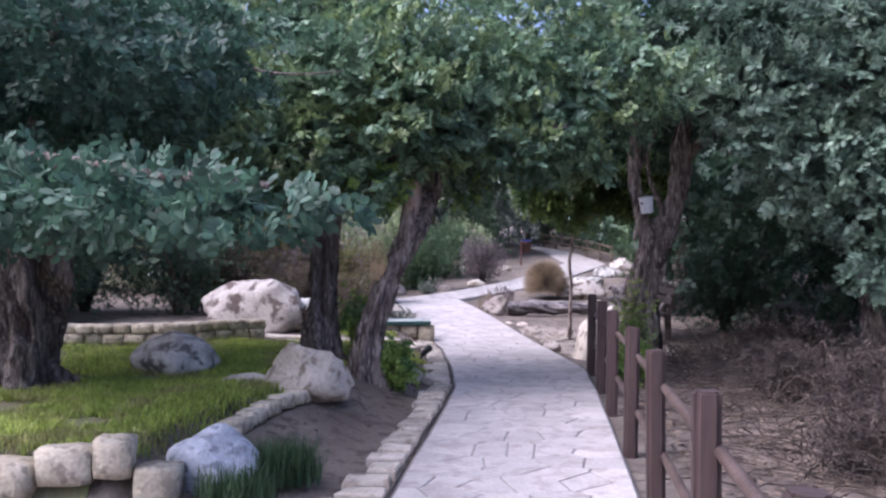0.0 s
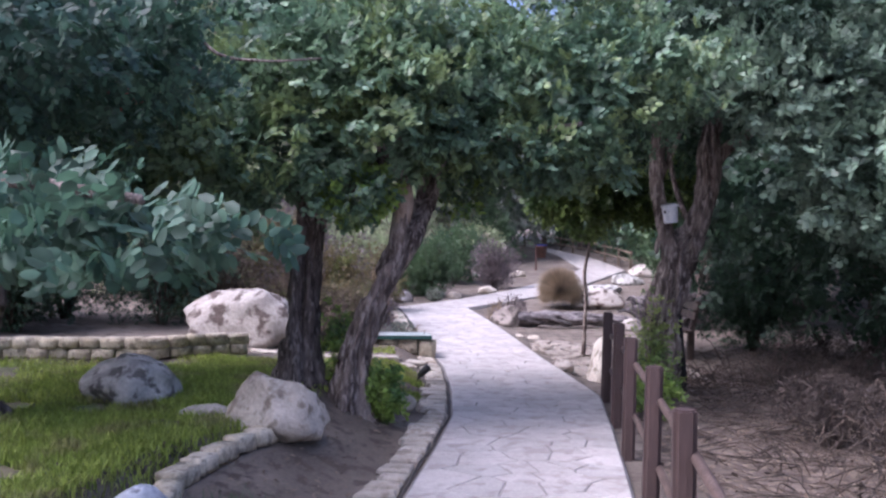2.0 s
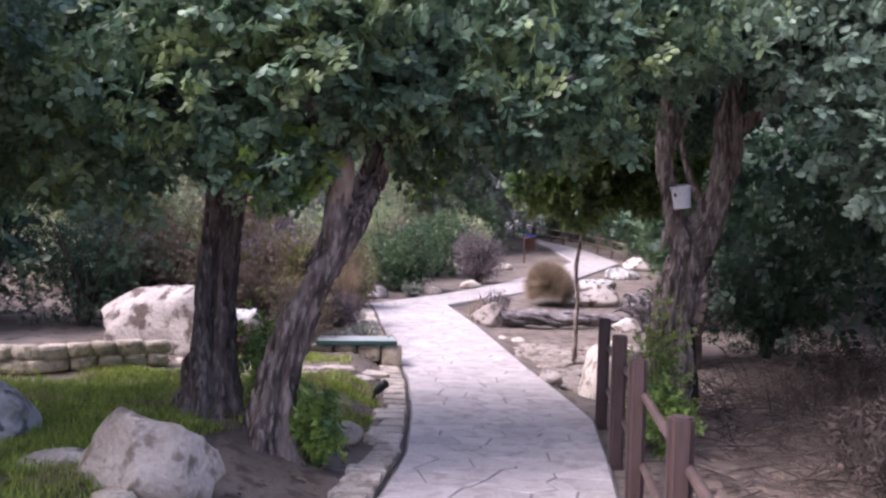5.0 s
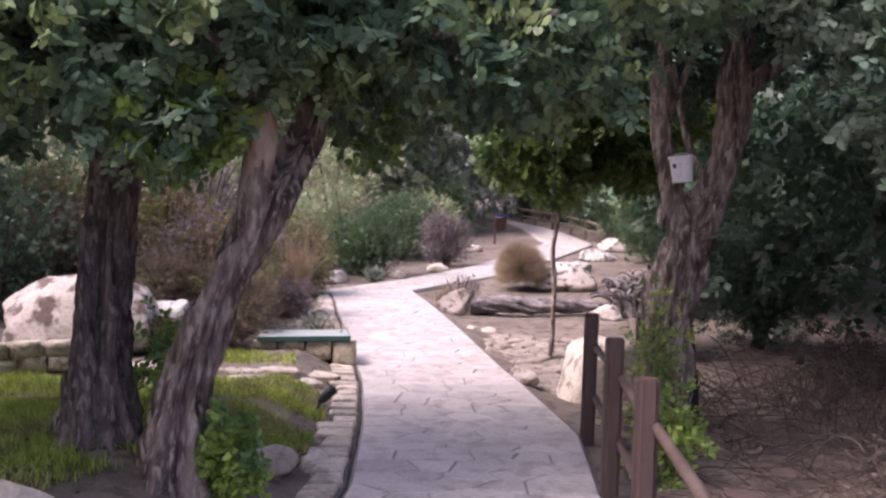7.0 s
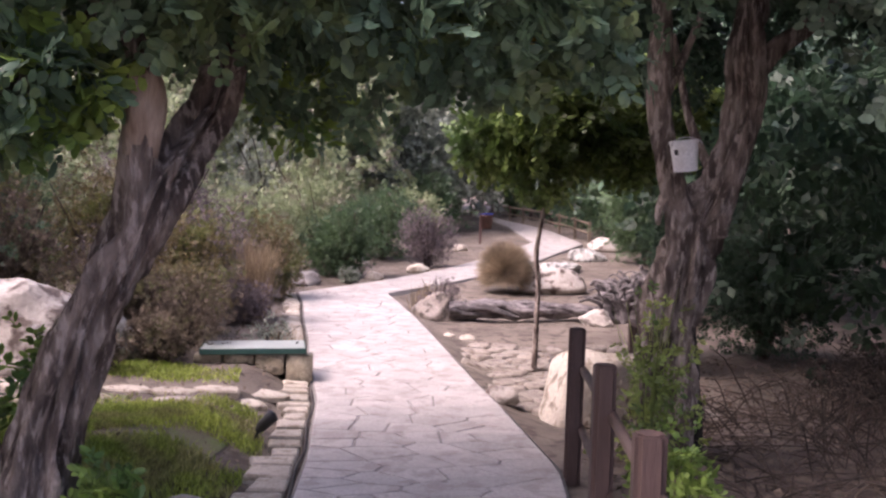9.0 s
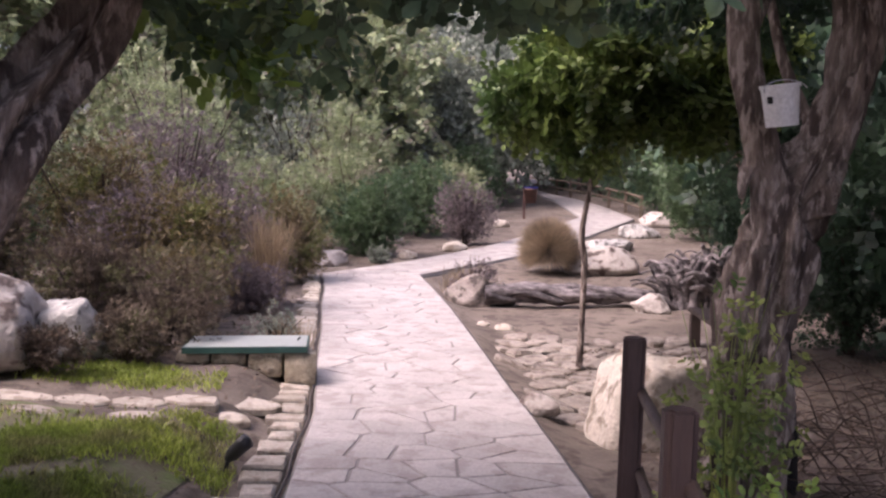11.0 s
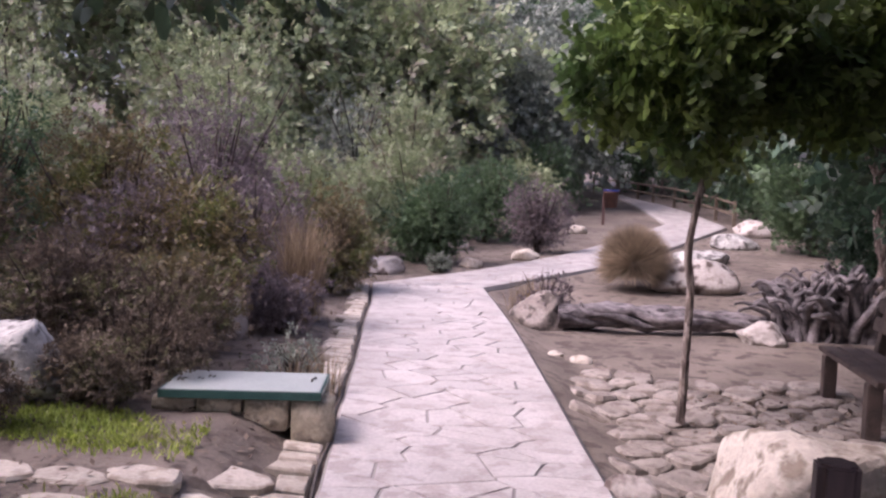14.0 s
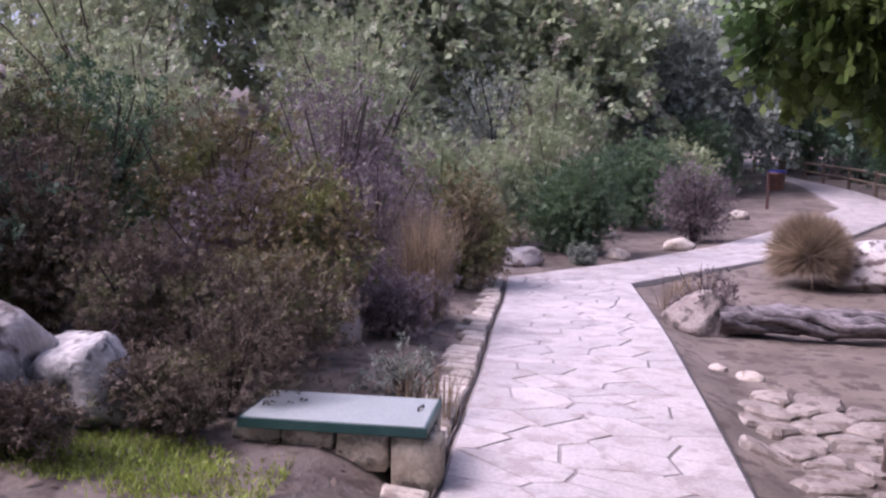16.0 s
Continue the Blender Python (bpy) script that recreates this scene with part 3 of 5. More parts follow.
# upright carob beside the lawn
upright = tree("carob_tree", (-1.65, 7.4, gz(-1.65, 7.4)),
     [(0, 0, -0.25, 0.33), (0.01, 0, 0.0, 0.25), (0.02, 0, 0.25, 0.185), (0.02, 0, 0.6, 0.148), (0.05, 0.05, 1.1, 0.135), (0.08, 0.1, 1.6, 0.122), (0.03, 0.1, 2.3, 0.105), (-0.1, 0.2, 3.2, 0.06)],
     [[(0.08, 0.1, 1.6, 0.09), (0.28, -0.1, 1.8, 0.075), (0.6, -0.2, 1.9, 0.06), (1.1, -0.2, 2.4, 0.04)],
      [(0.05, 0.1, 1.7, 0.09), (-0.5, -0.1, 2.3, 0.07), (-1.2, 0.1, 2.7, 0.04)],
      [(0.0, 0.1, 2.2, 0.08), (0.4, 0.6, 2.9, 0.05), (0.8, 1.0, 3.4, 0.03)]],
     "dark fissured carob tree with a dense green crown on the lawn", M["bark"],
     [(-1.1, -0.1, 2.6, 1.1, 0.9, 0.6), (-0.3, -0.5, 2.2, 0.7, 0.6, 0.45), (0.45, -0.1, 2.9, 1.0, 0.9, 0.55), (-2.2, 0.3, 2.3, 0.9, 0.8, 0.7), (-0.7, 0.7, 3.5, 1.5, 1.1, 0.7),
      (-0.45, -0.6, 1.75, 0.34, 0.3, 0.28), (-1.4, 0.3, 1.9, 0.55, 0.5, 0.35), (-2.7, -0.3, 3.3, 1.1, 0.9, 0.7), (0.55, -0.6, 1.75, 0.3, 0.28, 0.22)],
     M["leaf_carob"], 6500, 8, 0.068)
# leaning carob with a hollow trunk
leaning = tree("carob_tree", (-1.12, 7.15, gz(-1.12, 7.15)),
     [(0, 0, -0.25, 0.27), (0, 0, 0.0, 0.20), (0.03, 0, 0.22, 0.155), (0.08, 0.01, 0.5, 0.125), (0.20, 0.03, 0.86, 0.115), (0.36, 0.06, 1.2, 0.105), (0.50, 0.08, 1.5, 0.105), (0.58, 0.26, 1.72, 0.095), (0.65, 0.42, 1.92, 0.092), (0.71, 0.52, 2.22, 0.088), (0.9, 0.6, 2.9, 0.055)],
     [[(0.42, 0.06, 1.35, 0.085), (0.46, 0.02, 1.65, 0.078), (0.485, 0.0, 1.85, 0.07)],
      [(0.50, 0.0, 1.95, 0.05), (0.40, -0.02, 2.2, 0.045), (0.0, -0.1, 2.6, 0.035), (-0.5, -0.2, 2.95, 0.025)],
      [(0.70, 0.5, 2.15, 0.06), (1.1, 0.3, 2.4, 0.045), (1.6, 0.15, 2.5, 0.04), (2.1, 0.2, 2.6, 0.02)]],
     "leaning carob tree with a hollow twisted trunk", M["bark_grey"],
     [(0.9, 0.2, 2.55, 0.75, 0.7, 0.42), (1.55, 0.4, 2.4, 0.65, 0.6, 0.38), (2.1, 0.6, 2.35, 0.45, 0.5, 0.30), (0.3, -0.1, 2.7, 0.9, 0.8, 0.5), (1.4, 0.7, 3.1, 1.2, 1.0, 0.5),
      (0.10, -0.1, 1.98, 0.28, 0.26, 0.2), (0.95, 0.75, 2.1, 0.2, 0.2, 0.2), (2.5, 1.0, 3.2, 1.0, 0.9, 0.5), (1.9, 1.6, 3.9, 1.1, 0.9, 0.6), (0.0, 0.7, 3.5, 1.3, 1.1, 0.6), (1.1, 1.0, 2.55, 0.5, 0.35, 0.22), (1.1, 1.2, 1.95, 0.28, 0.18, 0.12)],
     M["leaf_carob"], 6200, 8, 0.068)
for pts in ([(-0.6, -0.9, 2.75), (-0.95, -1.3, 2.8), (-1.07, -1.4, 2.55), (-1.05, -1.42, 2.25), (-0.95, -1.4, 2.05)],
            [(-0.9, -1.2, 3.4), (-0.67, -1.4, 3.2), (-0.37, -1.4, 2.82), (0.03, -1.4, 2.74), (0.49, -1.35, 2.77)]):
    part("bare_branch", tube_bm(pts, [0.022, 0.018, 0.015, 0.011, 0.006], 7, count=20, gnarl=0.2), M["bark"], upright, "thin leafless grey branch", smooth=True)
part("bare_wood", tube_bm([(0.465, 0.01, 1.66), (0.48, 0.0, 1.80), (0.49, -0.01, 1.94), (0.48, -0.01, 2.02)], [0.07, 0.085, 0.08, 0.055], 16, count=12, gnarl=0.25, seed=2), M["torn_wood"], leaning, "pale torn wood below a broken limb", smooth=True)
v, f = foliage([(-1.07, -1.4, 2.6, 0.16, 0.14, 0.16)], 70, 7, 0.06)
part_np("withered_foliage", v, f, M["leaf_red"], upright, "reddish withered leaves")
v, f = foliage([(2.18, 1.0, 2.35, 0.03, 0.03, 0.03), (1.15, 0.4, 2.7, 0.04, 0.03, 0.04), (1.9, 0.8, 3.0, 0.03, 0.03, 0.03), (1.0, -0.1, 2.5, 0.03, 0.03, 0.03)], 20, 3, 0.05)
part_np("yellowed_foliage", v, f, M["leaf_gold"], leaning, "single golden-yellow leaves")
v, f = foliage([(0.10, -0.15, 1.92, 0.3, 0.26, 0.2), (0.95, 0.8, 2.05, 0.2, 0.2, 0.22)], 150, 8, 0.066)
part_np("young_foliage", v, f, M["leaf_yellow"], leaning, "paler yellow-green leaves")
# big tree behind the fence that holds the bucket
olive = tree("olive_tree", (2.06, 9.62, gz(2.06, 9.62)),
     [(-0.06, 0, -0.2, 0.28), (0.0, 0, 0.1, 0.22), (0.03, 0, 0.5, 0.175), (0.08, 0, 0.9, 0.165), (0.17, 0, 1.25, 0.18), (0.27, 0.02, 1.6, 0.20), (0.42, 0.03, 1.9, 0.125), (0.52, 0.02, 2.2, 0.10), (0.56, 0.02, 2.5, 0.105), (0.55, 0.03, 2.85, 0.105), (0.62, 0.1, 3.4, 0.085), (0.66, 0.2, 4.2, 0.055)],
     [[(0.17, 0.0, 1.4, 0.15), (0.10, 0.0, 1.75, 0.10), (0.03, 0.0, 2.05, 0.082), (-0.04, 0.0, 2.4, 0.075), (-0.03, 0.03, 2.8, 0.075), (-0.02, 0.1, 3.2, 0.06), (-0.2, 0.2, 3.9, 0.04)],
      [(0.55, 0.05, 2.6, 0.08), (0.75, 0.1, 2.85, 0.065), (1.1, 0.15, 3.1, 0.05), (1.5, 0.2, 3.5, 0.035)],
      [(0.0, 0, 2.5, 0.04), (0.15, 0.1, 2.8, 0.03), (0.3, 0.1, 3.2, 0.02)],
      [(0.36, 0.1, 2.0, 0.035), (0.22, 0.2, 2.4, 0.03), (0.12, 0.3, 3.0, 0.02)],
      [(0.05, 0.0, 1.85, 0.05), (-0.02, -0.06, 1.72, 0.035), (-0.04, -0.09, 1.62, 0.015)]],
     "old forked olive tree with knotted grey-brown bark", M["bark_grey"],
     [(0.5, 0.8, 4.2, 1.7, 1.4, 0.8), (-0.6, 1.2, 3.9, 1.2, 1.0, 0.6), (1.9, 0.6, 3.9, 1.2, 1.2, 0.8), (0.2, 1.9, 3.4, 1.3, 0.9, 0.5), (0.6, -0.3, 4.4, 1.4, 1.0, 0.6)],
     M["leaf_dark"], 6000, 8, 0.075, rounded=False, lobes=3, gnarl=0.34)
part("dead_stub", tube_bm([(0.28, 0.15, -0.1), (0.27, 0.12, 0.3), (0.24, 0.08, 0.7), (0.2, 0.03, 1.0)], [0.085, 0.075, 0.06, 0.05], 14, count=16, gnarl=0.3, seed=5), M["wood_dark"], olive, "near-black dead side stem", smooth=True)
# tree behind the stump, its crown over the bare plot
tree("evergreen_tree", (4.3, 17.6, gz(4.3, 17.6)),
     [(0, 0, -0.1, 0.24), (0.02, 0, 0.5, 0.17), (0, 0, 1.3, 0.15), (-0.1, 0, 2.2, 0.13), (-0.1, 0, 3.6, 0.08)],
     [[(0, 0, 1.6, 0.09), (-0.7, -0.3, 2.6, 0.06), (-1.4, -0.6, 3.3, 0.03)]],
     "grey-trunked evergreen tree with a dark crown behind the stump", M["bark_grey"],
     [(-1.0, -0.9, 3.5, 1.3, 1.2, 0.8), (0.3, -0.3, 3.0, 1.4, 1.2, 1.0), (-0.3, 0.2, 4.4, 1.9, 1.5, 1.0), (1.5, 0.3, 3.0, 1.4, 1.2, 1.1), (0.9, -0.9, 1.9, 0.8, 0.6, 0.6), (-1.6, 0.6, 4.2, 1.2, 1.2, 0.7)],
     M["leaf_dark"], 5200, 7, 0.09, rounded=False, lobes=3)
# thick old tree on the lawn, with a limb that reaches far over the grass
tree("fig_tree", (-3.8, 5.5, gz(-3.8, 5.5)),
     [(0, 0, -0.2, 0.44), (0, 0, 0.1, 0.34), (0.05, 0, 0.5, 0.27), (0.1, -0.05, 0.95, 0.27), (0.2, -0.1, 1.4, 0.22), (0.3, -0.2, 2.0, 0.15), (0.3, -0.2, 3.0, 0.07)],
     [[(0.2, -0.15, 1.2, 0.13), (0.5, -0.9, 1.6, 0.09), (1.1, -2.1, 1.75, 0.06), (2.0, -3.1, 1.6, 0.035), (3.1, -3.65, 1.45, 0.015)],
      [(0.15, -0.1, 1.3, 0.13), (-0.5, -0.6, 1.9, 0.09), (-1.0, -1.3, 2.4, 0.05)],
      [(0.5, -0.9, 1.6, 0.05), (0.9, -1.5, 2.2, 0.035), (1.4, -2.1, 2.6, 0.02)]],
     "thick gnarled old tree with large blue-green leaves", M["bark"],
     [(3.0, -3.6, 1.36, 0.42, 0.32, 0.12), (2.4, -3.4, 1.42, 0.5, 0.42, 0.18), (1.7, -3.1, 1.40, 0.6, 0.5, 0.24), (0.9, -2.8, 1.5, 0.7, 0.6, 0.3), (0.7, -1.6, 2.1, 0.8, 0.8, 0.55),
      (1.2, -2.1, 2.5, 0.9, 0.8, 0.5), (-0.3, -1.0, 2.3, 1.0, 0.9, 0.65), (0.3, 0.0, 2.7, 1.3, 1.1, 0.7), (-1.0, 0.0, 2.2, 1.0, 1.0, 0.7), (1.3, -0.7, 2.7, 0.9, 0.9, 0.5)],
     M["leaf_big"], 9500, 7, 0.054, droop=0.35)
# drooping tree behind the fence
tree("carob_tree", (4.85, 9.0, gz(4.85, 9.0)),
     [(0, 0, -0.1, 0.25), (0, 0, 0.6, 0.19), (-0.1, 0, 1.6, 0.16), (-0.3, -0.1, 2.6, 0.12), (-0.6, -0.2, 3.6, 0.07)],
     [[(-0.15, 0, 1.9, 0.1), (-0.8, -0.3, 2.9, 0.07), (-1.6, -0.5, 3.3, 0.04)]],
     "carob tree with drooping grey-green branches behind the fence", M["bark"],
     [(-1.6, -0.5, 3.4, 0.8, 0.7, 0.5), (-1.1, -0.6, 2.7, 0.7, 0.7, 0.6), (-0.5, -0.6, 2.2, 0.8, 0.8, 0.6), (-0.2, -0.4, 3.2, 1.2, 1.0, 0.9), (0.2, -0.8, 1.6, 0.7, 0.7, 0.5), (-1.2, -0.2, 4.2, 1.4, 1.0, 0.7), (0.6, -0.2, 4.2, 1.3, 1.2, 0.9), (-0.4, -1.1, 1.35, 0.35, 0.35, 0.35)],
     M["leaf_right"], 6000, 8, 0.075)
# sapling beside the path
tree("sapling", (1.48, 13.05, gz(1.48, 13.05)),
     [(0, 0, -0.1, 0.034), (0.02, 0, 0.5, 0.028), (0.03, 0, 1.0, 0.027), (0.0, 0, 1.3, 0.028), (0.07, 0, 1.8, 0.02), (0.1, 0.05, 2.4, 0.014), (0.1, 0.1, 3.0, 0.008)],
     [[(0.05, 0, 1.65, 0.012), (0.3, 0, 2.1, 0.009), (0.6, 0, 2.5, 0.006)], [(0.07, 0, 1.8, 0.012), (-0.2, 0.1, 2.2, 0.009), (-0.5, 0.1, 2.6, 0.006)]],
     "slender sapling with a thin bare stem and yellow-green leaves", M["bark_grey"],
     [(0.1, 0, 2.7, 0.75, 0.6, 0.42), (-0.4, 0.1, 2.55, 0.5, 0.5, 0.36), (0.65, 0.1, 2.6, 0.5, 0.5, 0.36), (0.3, 0.2, 3.1, 0.8, 0.6, 0.35), (0.05, -0.1, 2.15, 0.28, 0.28, 0.22), (1.0, 0.2, 2.6, 0.55, 0.5, 0.42), (1.4, 0.3, 3.1, 0.6, 0.5, 0.4)],
     M["leaf_sapling"], 3000, 7, 0.095, rounded=False, lobes=0, gnarl=0.15, droop=0.5)
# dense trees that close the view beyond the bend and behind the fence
# leaf_dark crowns carry deep shade in their leaf colour
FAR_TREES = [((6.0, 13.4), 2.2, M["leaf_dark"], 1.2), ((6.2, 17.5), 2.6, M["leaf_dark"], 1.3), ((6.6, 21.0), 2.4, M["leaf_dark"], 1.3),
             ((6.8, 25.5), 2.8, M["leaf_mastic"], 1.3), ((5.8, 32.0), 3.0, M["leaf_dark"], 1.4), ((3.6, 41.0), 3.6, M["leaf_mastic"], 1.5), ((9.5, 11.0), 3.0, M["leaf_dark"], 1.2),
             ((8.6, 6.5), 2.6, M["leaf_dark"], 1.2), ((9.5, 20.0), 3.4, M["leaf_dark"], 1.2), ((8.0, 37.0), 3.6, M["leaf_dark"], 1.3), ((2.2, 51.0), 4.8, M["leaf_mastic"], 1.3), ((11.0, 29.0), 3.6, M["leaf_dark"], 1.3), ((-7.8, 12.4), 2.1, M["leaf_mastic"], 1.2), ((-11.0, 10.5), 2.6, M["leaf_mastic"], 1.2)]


def far_tree(name, at, r, material, tall, label, sprigs=2000, leaf=0.145):
    """A broad tree with foliage nearly to the ground."""
    foot = (at[0], at[1], gz(*at))
    cl = [(0, 0, r * 1.5 * tall * 0.75, r, r, r * 0.6), (-r * 0.5, -r * 0.4, r * 0.75, r * 0.65, r * 0.6, r * 0.55), (r * 0.5, -r * 0.4, r * 0.8, r * 0.65, r * 0.6, r * 0.6),
          (-r * 0.4, 0, r * 1.5, r * 0.7, r * 0.7, r * 0.5), (r * 0.4, 0.1, r * 1.6, r * 0.7, r * 0.7, r * 0.5), (0, -r * 0.5, r * 1.15, r * 0.6, r * 0.5, r * 0.5)]
    return tree(name, foot, [(0, 0, -0.1, 0.22), (0.1, 0, r * 0.5, 0.17), (0, 0.1, r, 0.13), (0.1, 0.1, r * 1.7, 0.05)],
                [[(0, 0, r * 0.5, 0.1), (-r * 0.3, -r * 0.2, r * 1.1, 0.06), (-r * 0.5, -r * 0.3, r * 1.4, 0.03)]],
                label, M["bark"], cl, material, sprigs, 7, leaf, rounded=False, group="trees behind the path", lobes=3, segs=14, rings=16)


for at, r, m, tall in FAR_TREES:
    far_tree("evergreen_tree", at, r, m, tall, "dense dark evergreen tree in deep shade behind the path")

# ---- bucket hung in the fork ----
bucket = empty("bucket", (2.13, 9.27, 2.0), "white plastic bucket with a wire handle hung in the tree's fork", "bucket")
bucket.rotation_euler = (radians(6), radians(-7), 0)


def cup_bm(r0, r1, h, t, seg=28):
    """An open pail of wall thickness t."""
    prof = [(0.0, 0.0), (r0, 0.0), (r0 + (r1 - r0) * 0.9, h * 0.9), (r1 + 0.006, h * 0.905), (r1 + 0.006, h), (r1 - t, h), (r0 - t, t), (0.0, t)]
    bm = bmesh.new()
    rings = []
    for r, z in prof:
        if r == 0:
            rings.append([bm.verts.new((0, 0, z))])
        else:
            rings.append([bm.verts.new((r * math.cos(6.28318 * k / seg), r * math.sin(6.28318 * k / seg), z)) for k in range(seg)])
    for a, b in zip(rings[:-1], rings[1:]):
        for k in range(seg):
            q = (k + 1) % seg
            ids = [a[k % len(a)], a[q % len(a)], b[q % len(b)], b[k % len(b)]]
            bm.faces.new(list(dict.fromkeys(ids)))
    bmesh.ops.recalc_face_normals(bm, faces=bm.faces[:])
    return bm


part("pail", cup_bm(0.076, 0.090, 0.20, 0.004, 48), M["bucket_white"], bucket)
part("handle", tube_bm([(0.098 * math.cos(a), -0.03 + 0.06 * math.sin(a) - 0.05, 0.17 + 0.05 * math.sin(a)) for a in np.linspace(0, math.pi, 14)], [0.003] * 14, 6), M["steel"], bucket, "thin wire handle", smooth=True)
part("mark", box(0.004, 0.028, 0.034, 0.001, pose(-0.066, -0.054, 0.13, 0, -5, 39)), M["black"], bucket, "small dark printed mark")

# ---- boulders ----
rock("boulder", (-3.36, 10.85), (1.6, 1.0, 0.72), 3, M["rock_pink"], "large pale pitted limestone boulder behind the low wall", rough=0.32)
rock("boulder", (-2.6, 11.3), (0.82, 0.6, 0.48), 5, M["rock_grey"], "mottled grey limestone boulder beside a larger one", rough=0.25)
rock("boulder", (-2.85, 6.4), (0.82, 0.66, 0.40), 8, M["rock_grey"], "rounded grey boulder lying in the lawn", rough=0.24, sharp=0.6)
rock("boulder", (-1.43, 5.78), (0.82, 0.62, 0.46), 11, M["rock_tan"], "angular tan limestone boulder at the lawn's edge", rough=0.3)
rock("boulder", (-1.98, 6.0), (0.55, 0.35, 0.10), 12, M["rock_tan"], "low flat tan stone at the lawn's edge")
rock("boulder", (-1.50, 3.6), (0.58, 0.52, 0.36), 15, M["rock_blue"], "rounded blue-grey boulder set in the stone edging", rough=0.2, sharp=0.35)
rock("boulder", (1.88, 10.95), (1.02, 0.75, 0.64), 18, M["rock_tan"], "big pale tan boulder beyond the fence's end", rough=0.24)
rock("boulder", (0.27, 16.5), (0.72, 0.6, 0.45), 21, M["rock_brown"], "grey-brown boulder at the bend of the path", rough=0.25)
rock("boulder", (2.3, 19.35), (1.25, 0.8, 0.45), 24, M["rock_pink"], "broad pale boulder on the bare slope", rough=0.28)
rock("boulder", (2.75, 22.2), (1.0, 0.8, 0.24), 27, M["rock_grey"], "flat grey slab of rock beside the path")
rock("boulder", (3.7, 24.7), (1.0, 0.8, 0.30), 28, M["rock_grey"], "flat grey slab of rock beside the path")
rock("boulder", (4.5, 27.0), (1.0, 0.8, 0.40), 30, M["rock_pink"], "pale rock at the head of the slope")
rock("boulder", (-2.36, 19.4), (0.75, 0.5, 0.26), 33, M["rock_pink"], "low white rock under the bushes")
rock("boulder", (-2.35, 13.8), (0.36, 0.3, 0.46), 36, M["rock_pink"], "white rock among dry bushes")
rock("boulder", (2.66, 16.35), (0.52, 0.42, 0.26), 39, M["rock_pink"], "pale pointed rock against the fallen trunk", rough=0.3)
rock("stone", (-0.75, 7.95), (0.36, 0.24, 0.17), 41, M["rock_tan"], "small tan stone at the path's edge", sub=3)
rock("stone", (-0.5, 8.2), (0.22, 0.2, 0.12), 42, M["rock_tan"], "small tan stone at the path's edge", sub=3)
rock("stone", (1.05, 11.35), (0.34, 0.26, 0.15), 44, M["rock_pink"], "small pale stone at the path's edge", sub=3)
rock("stone", (-1.46, 3.0), (0.34, 0.24, 0.1), 46, M["rock_tan"], "flat stone half buried in soil", sub=3)
for i, (x, y, s) in enumerate([(-1.1, 20.4, 0.4), (-0.3, 21.6, 0.5), (-0.9, 25.0, 0.7), (0.5, 26.2, 0.5), (-0.2, 27.5, 0.6), (-1.7, 22.6, 0.5), (0.75, 14.9, 0.22), (0.5, 15.1, 0.16)]):
    rock("stone", (x, y), (s, s * 0.7, s * 0.4), 60 + i, M["rock_tan"], "weathered pale stone lying on the slope", sub=3)


# ---- low walls ----
def block_row(name, pts, size, courses, label, seed, top=None):
    """A low dry wall of rough blocks along a line; every block is a part."""
    ob = empty(name, (0, 0, 0), label, "wall", kind="structure")
    rr = random.Random(seed)
    line = [Vector(p) for p in pts]
    total = sum((b - a).length for a, b in zip(line[:-1], line[1:]))
    shapes = []
    for k in range(5):
        bm = box(1, 1, 1, 0)
        bmesh.ops.subdivide_edges(bm, edges=bm.edges[:], cuts=2, use_grid_fill=True)
        for v in bm.verts:
            d = v.co.normalized()
            v.co = v.co.lerp(d * 0.62, 0.16) + Vector([rr.uniform(-0.035, 0.035) for _ in range(3)])
        me = bpy.data.meshes.new("block")
        bm.to_mesh(me)
        bm.free()
        for p in me.polygons:
            p.use_smooth = True
        me.materials.append(M["block"])
        shapes.append(me)
    for c in range(courses):
        s = (0.5 * size[0]) * (c % 2)
        while s < total:
            L = size[0] * rr.uniform(0.8, 1.25)
            q, a, b = s + L / 2, line[0], line[1]
            for a, b in zip(line[:-1], line[1:]):
                if q <= (b - a).length:
                    break
                q -= (b - a).length
            p = a + (b - a).normalized() * min(q, (b - a).length)
            yaw = math.atan2(b.y - a.y, b.x - a.x)
            blk = put(new("block", rr.choice(shapes)), ob)
            tall = size[2] if top is None else max(0.1, top - gz(p.x, p.y) + 0.02)
            blk.matrix_basis = Matrix.LocRotScale((p.x, p.y, gz(p.x, p.y) + tall * (c + 0.42) if top is None else top - tall / 2), Euler((rr.uniform(-0.05, 0.05), rr.uniform(-0.05, 0.05), yaw)),
                                                  (L * 0.97, size[1] * rr.uniform(0.85, 1.1), tall * rr.uniform(0.95, 1.1)))
            s += L + 0.008
    return ob


block_row("wall_back", [(-8.5, 8.3), (-6.0, 8.8), (-3.9, 9.05), (-2.85, 9.8)], (0.25, 0.2, 0.125), 2, "low two-course wall of cream limestone blocks behind the lawn", 5)
block_row("wall_front", [(-5.2, 2.8), (-3.6, 3.04), (-2.5, 3.12), (-1.6, 3.27)], (0.25, 0.21, 0.21), 1, "curved edging of cream limestone blocks round the lawn", 6)
block_row("wall_side", [(-1.60, 4.05), (-1.68, 4.6), (-1.54, 5.2), (-1.40, 5.55)], (0.22, 0.17, 0.11), 1, "edging of tan stones between lawn and soil", 7)
block_row("wall_end", [(-1.82, 11.53), (-0.80, 11.70)], (0.27, 0.2, 0.14), 1, "short row of limestone blocks carrying a metal lid", 8, top=0.357)
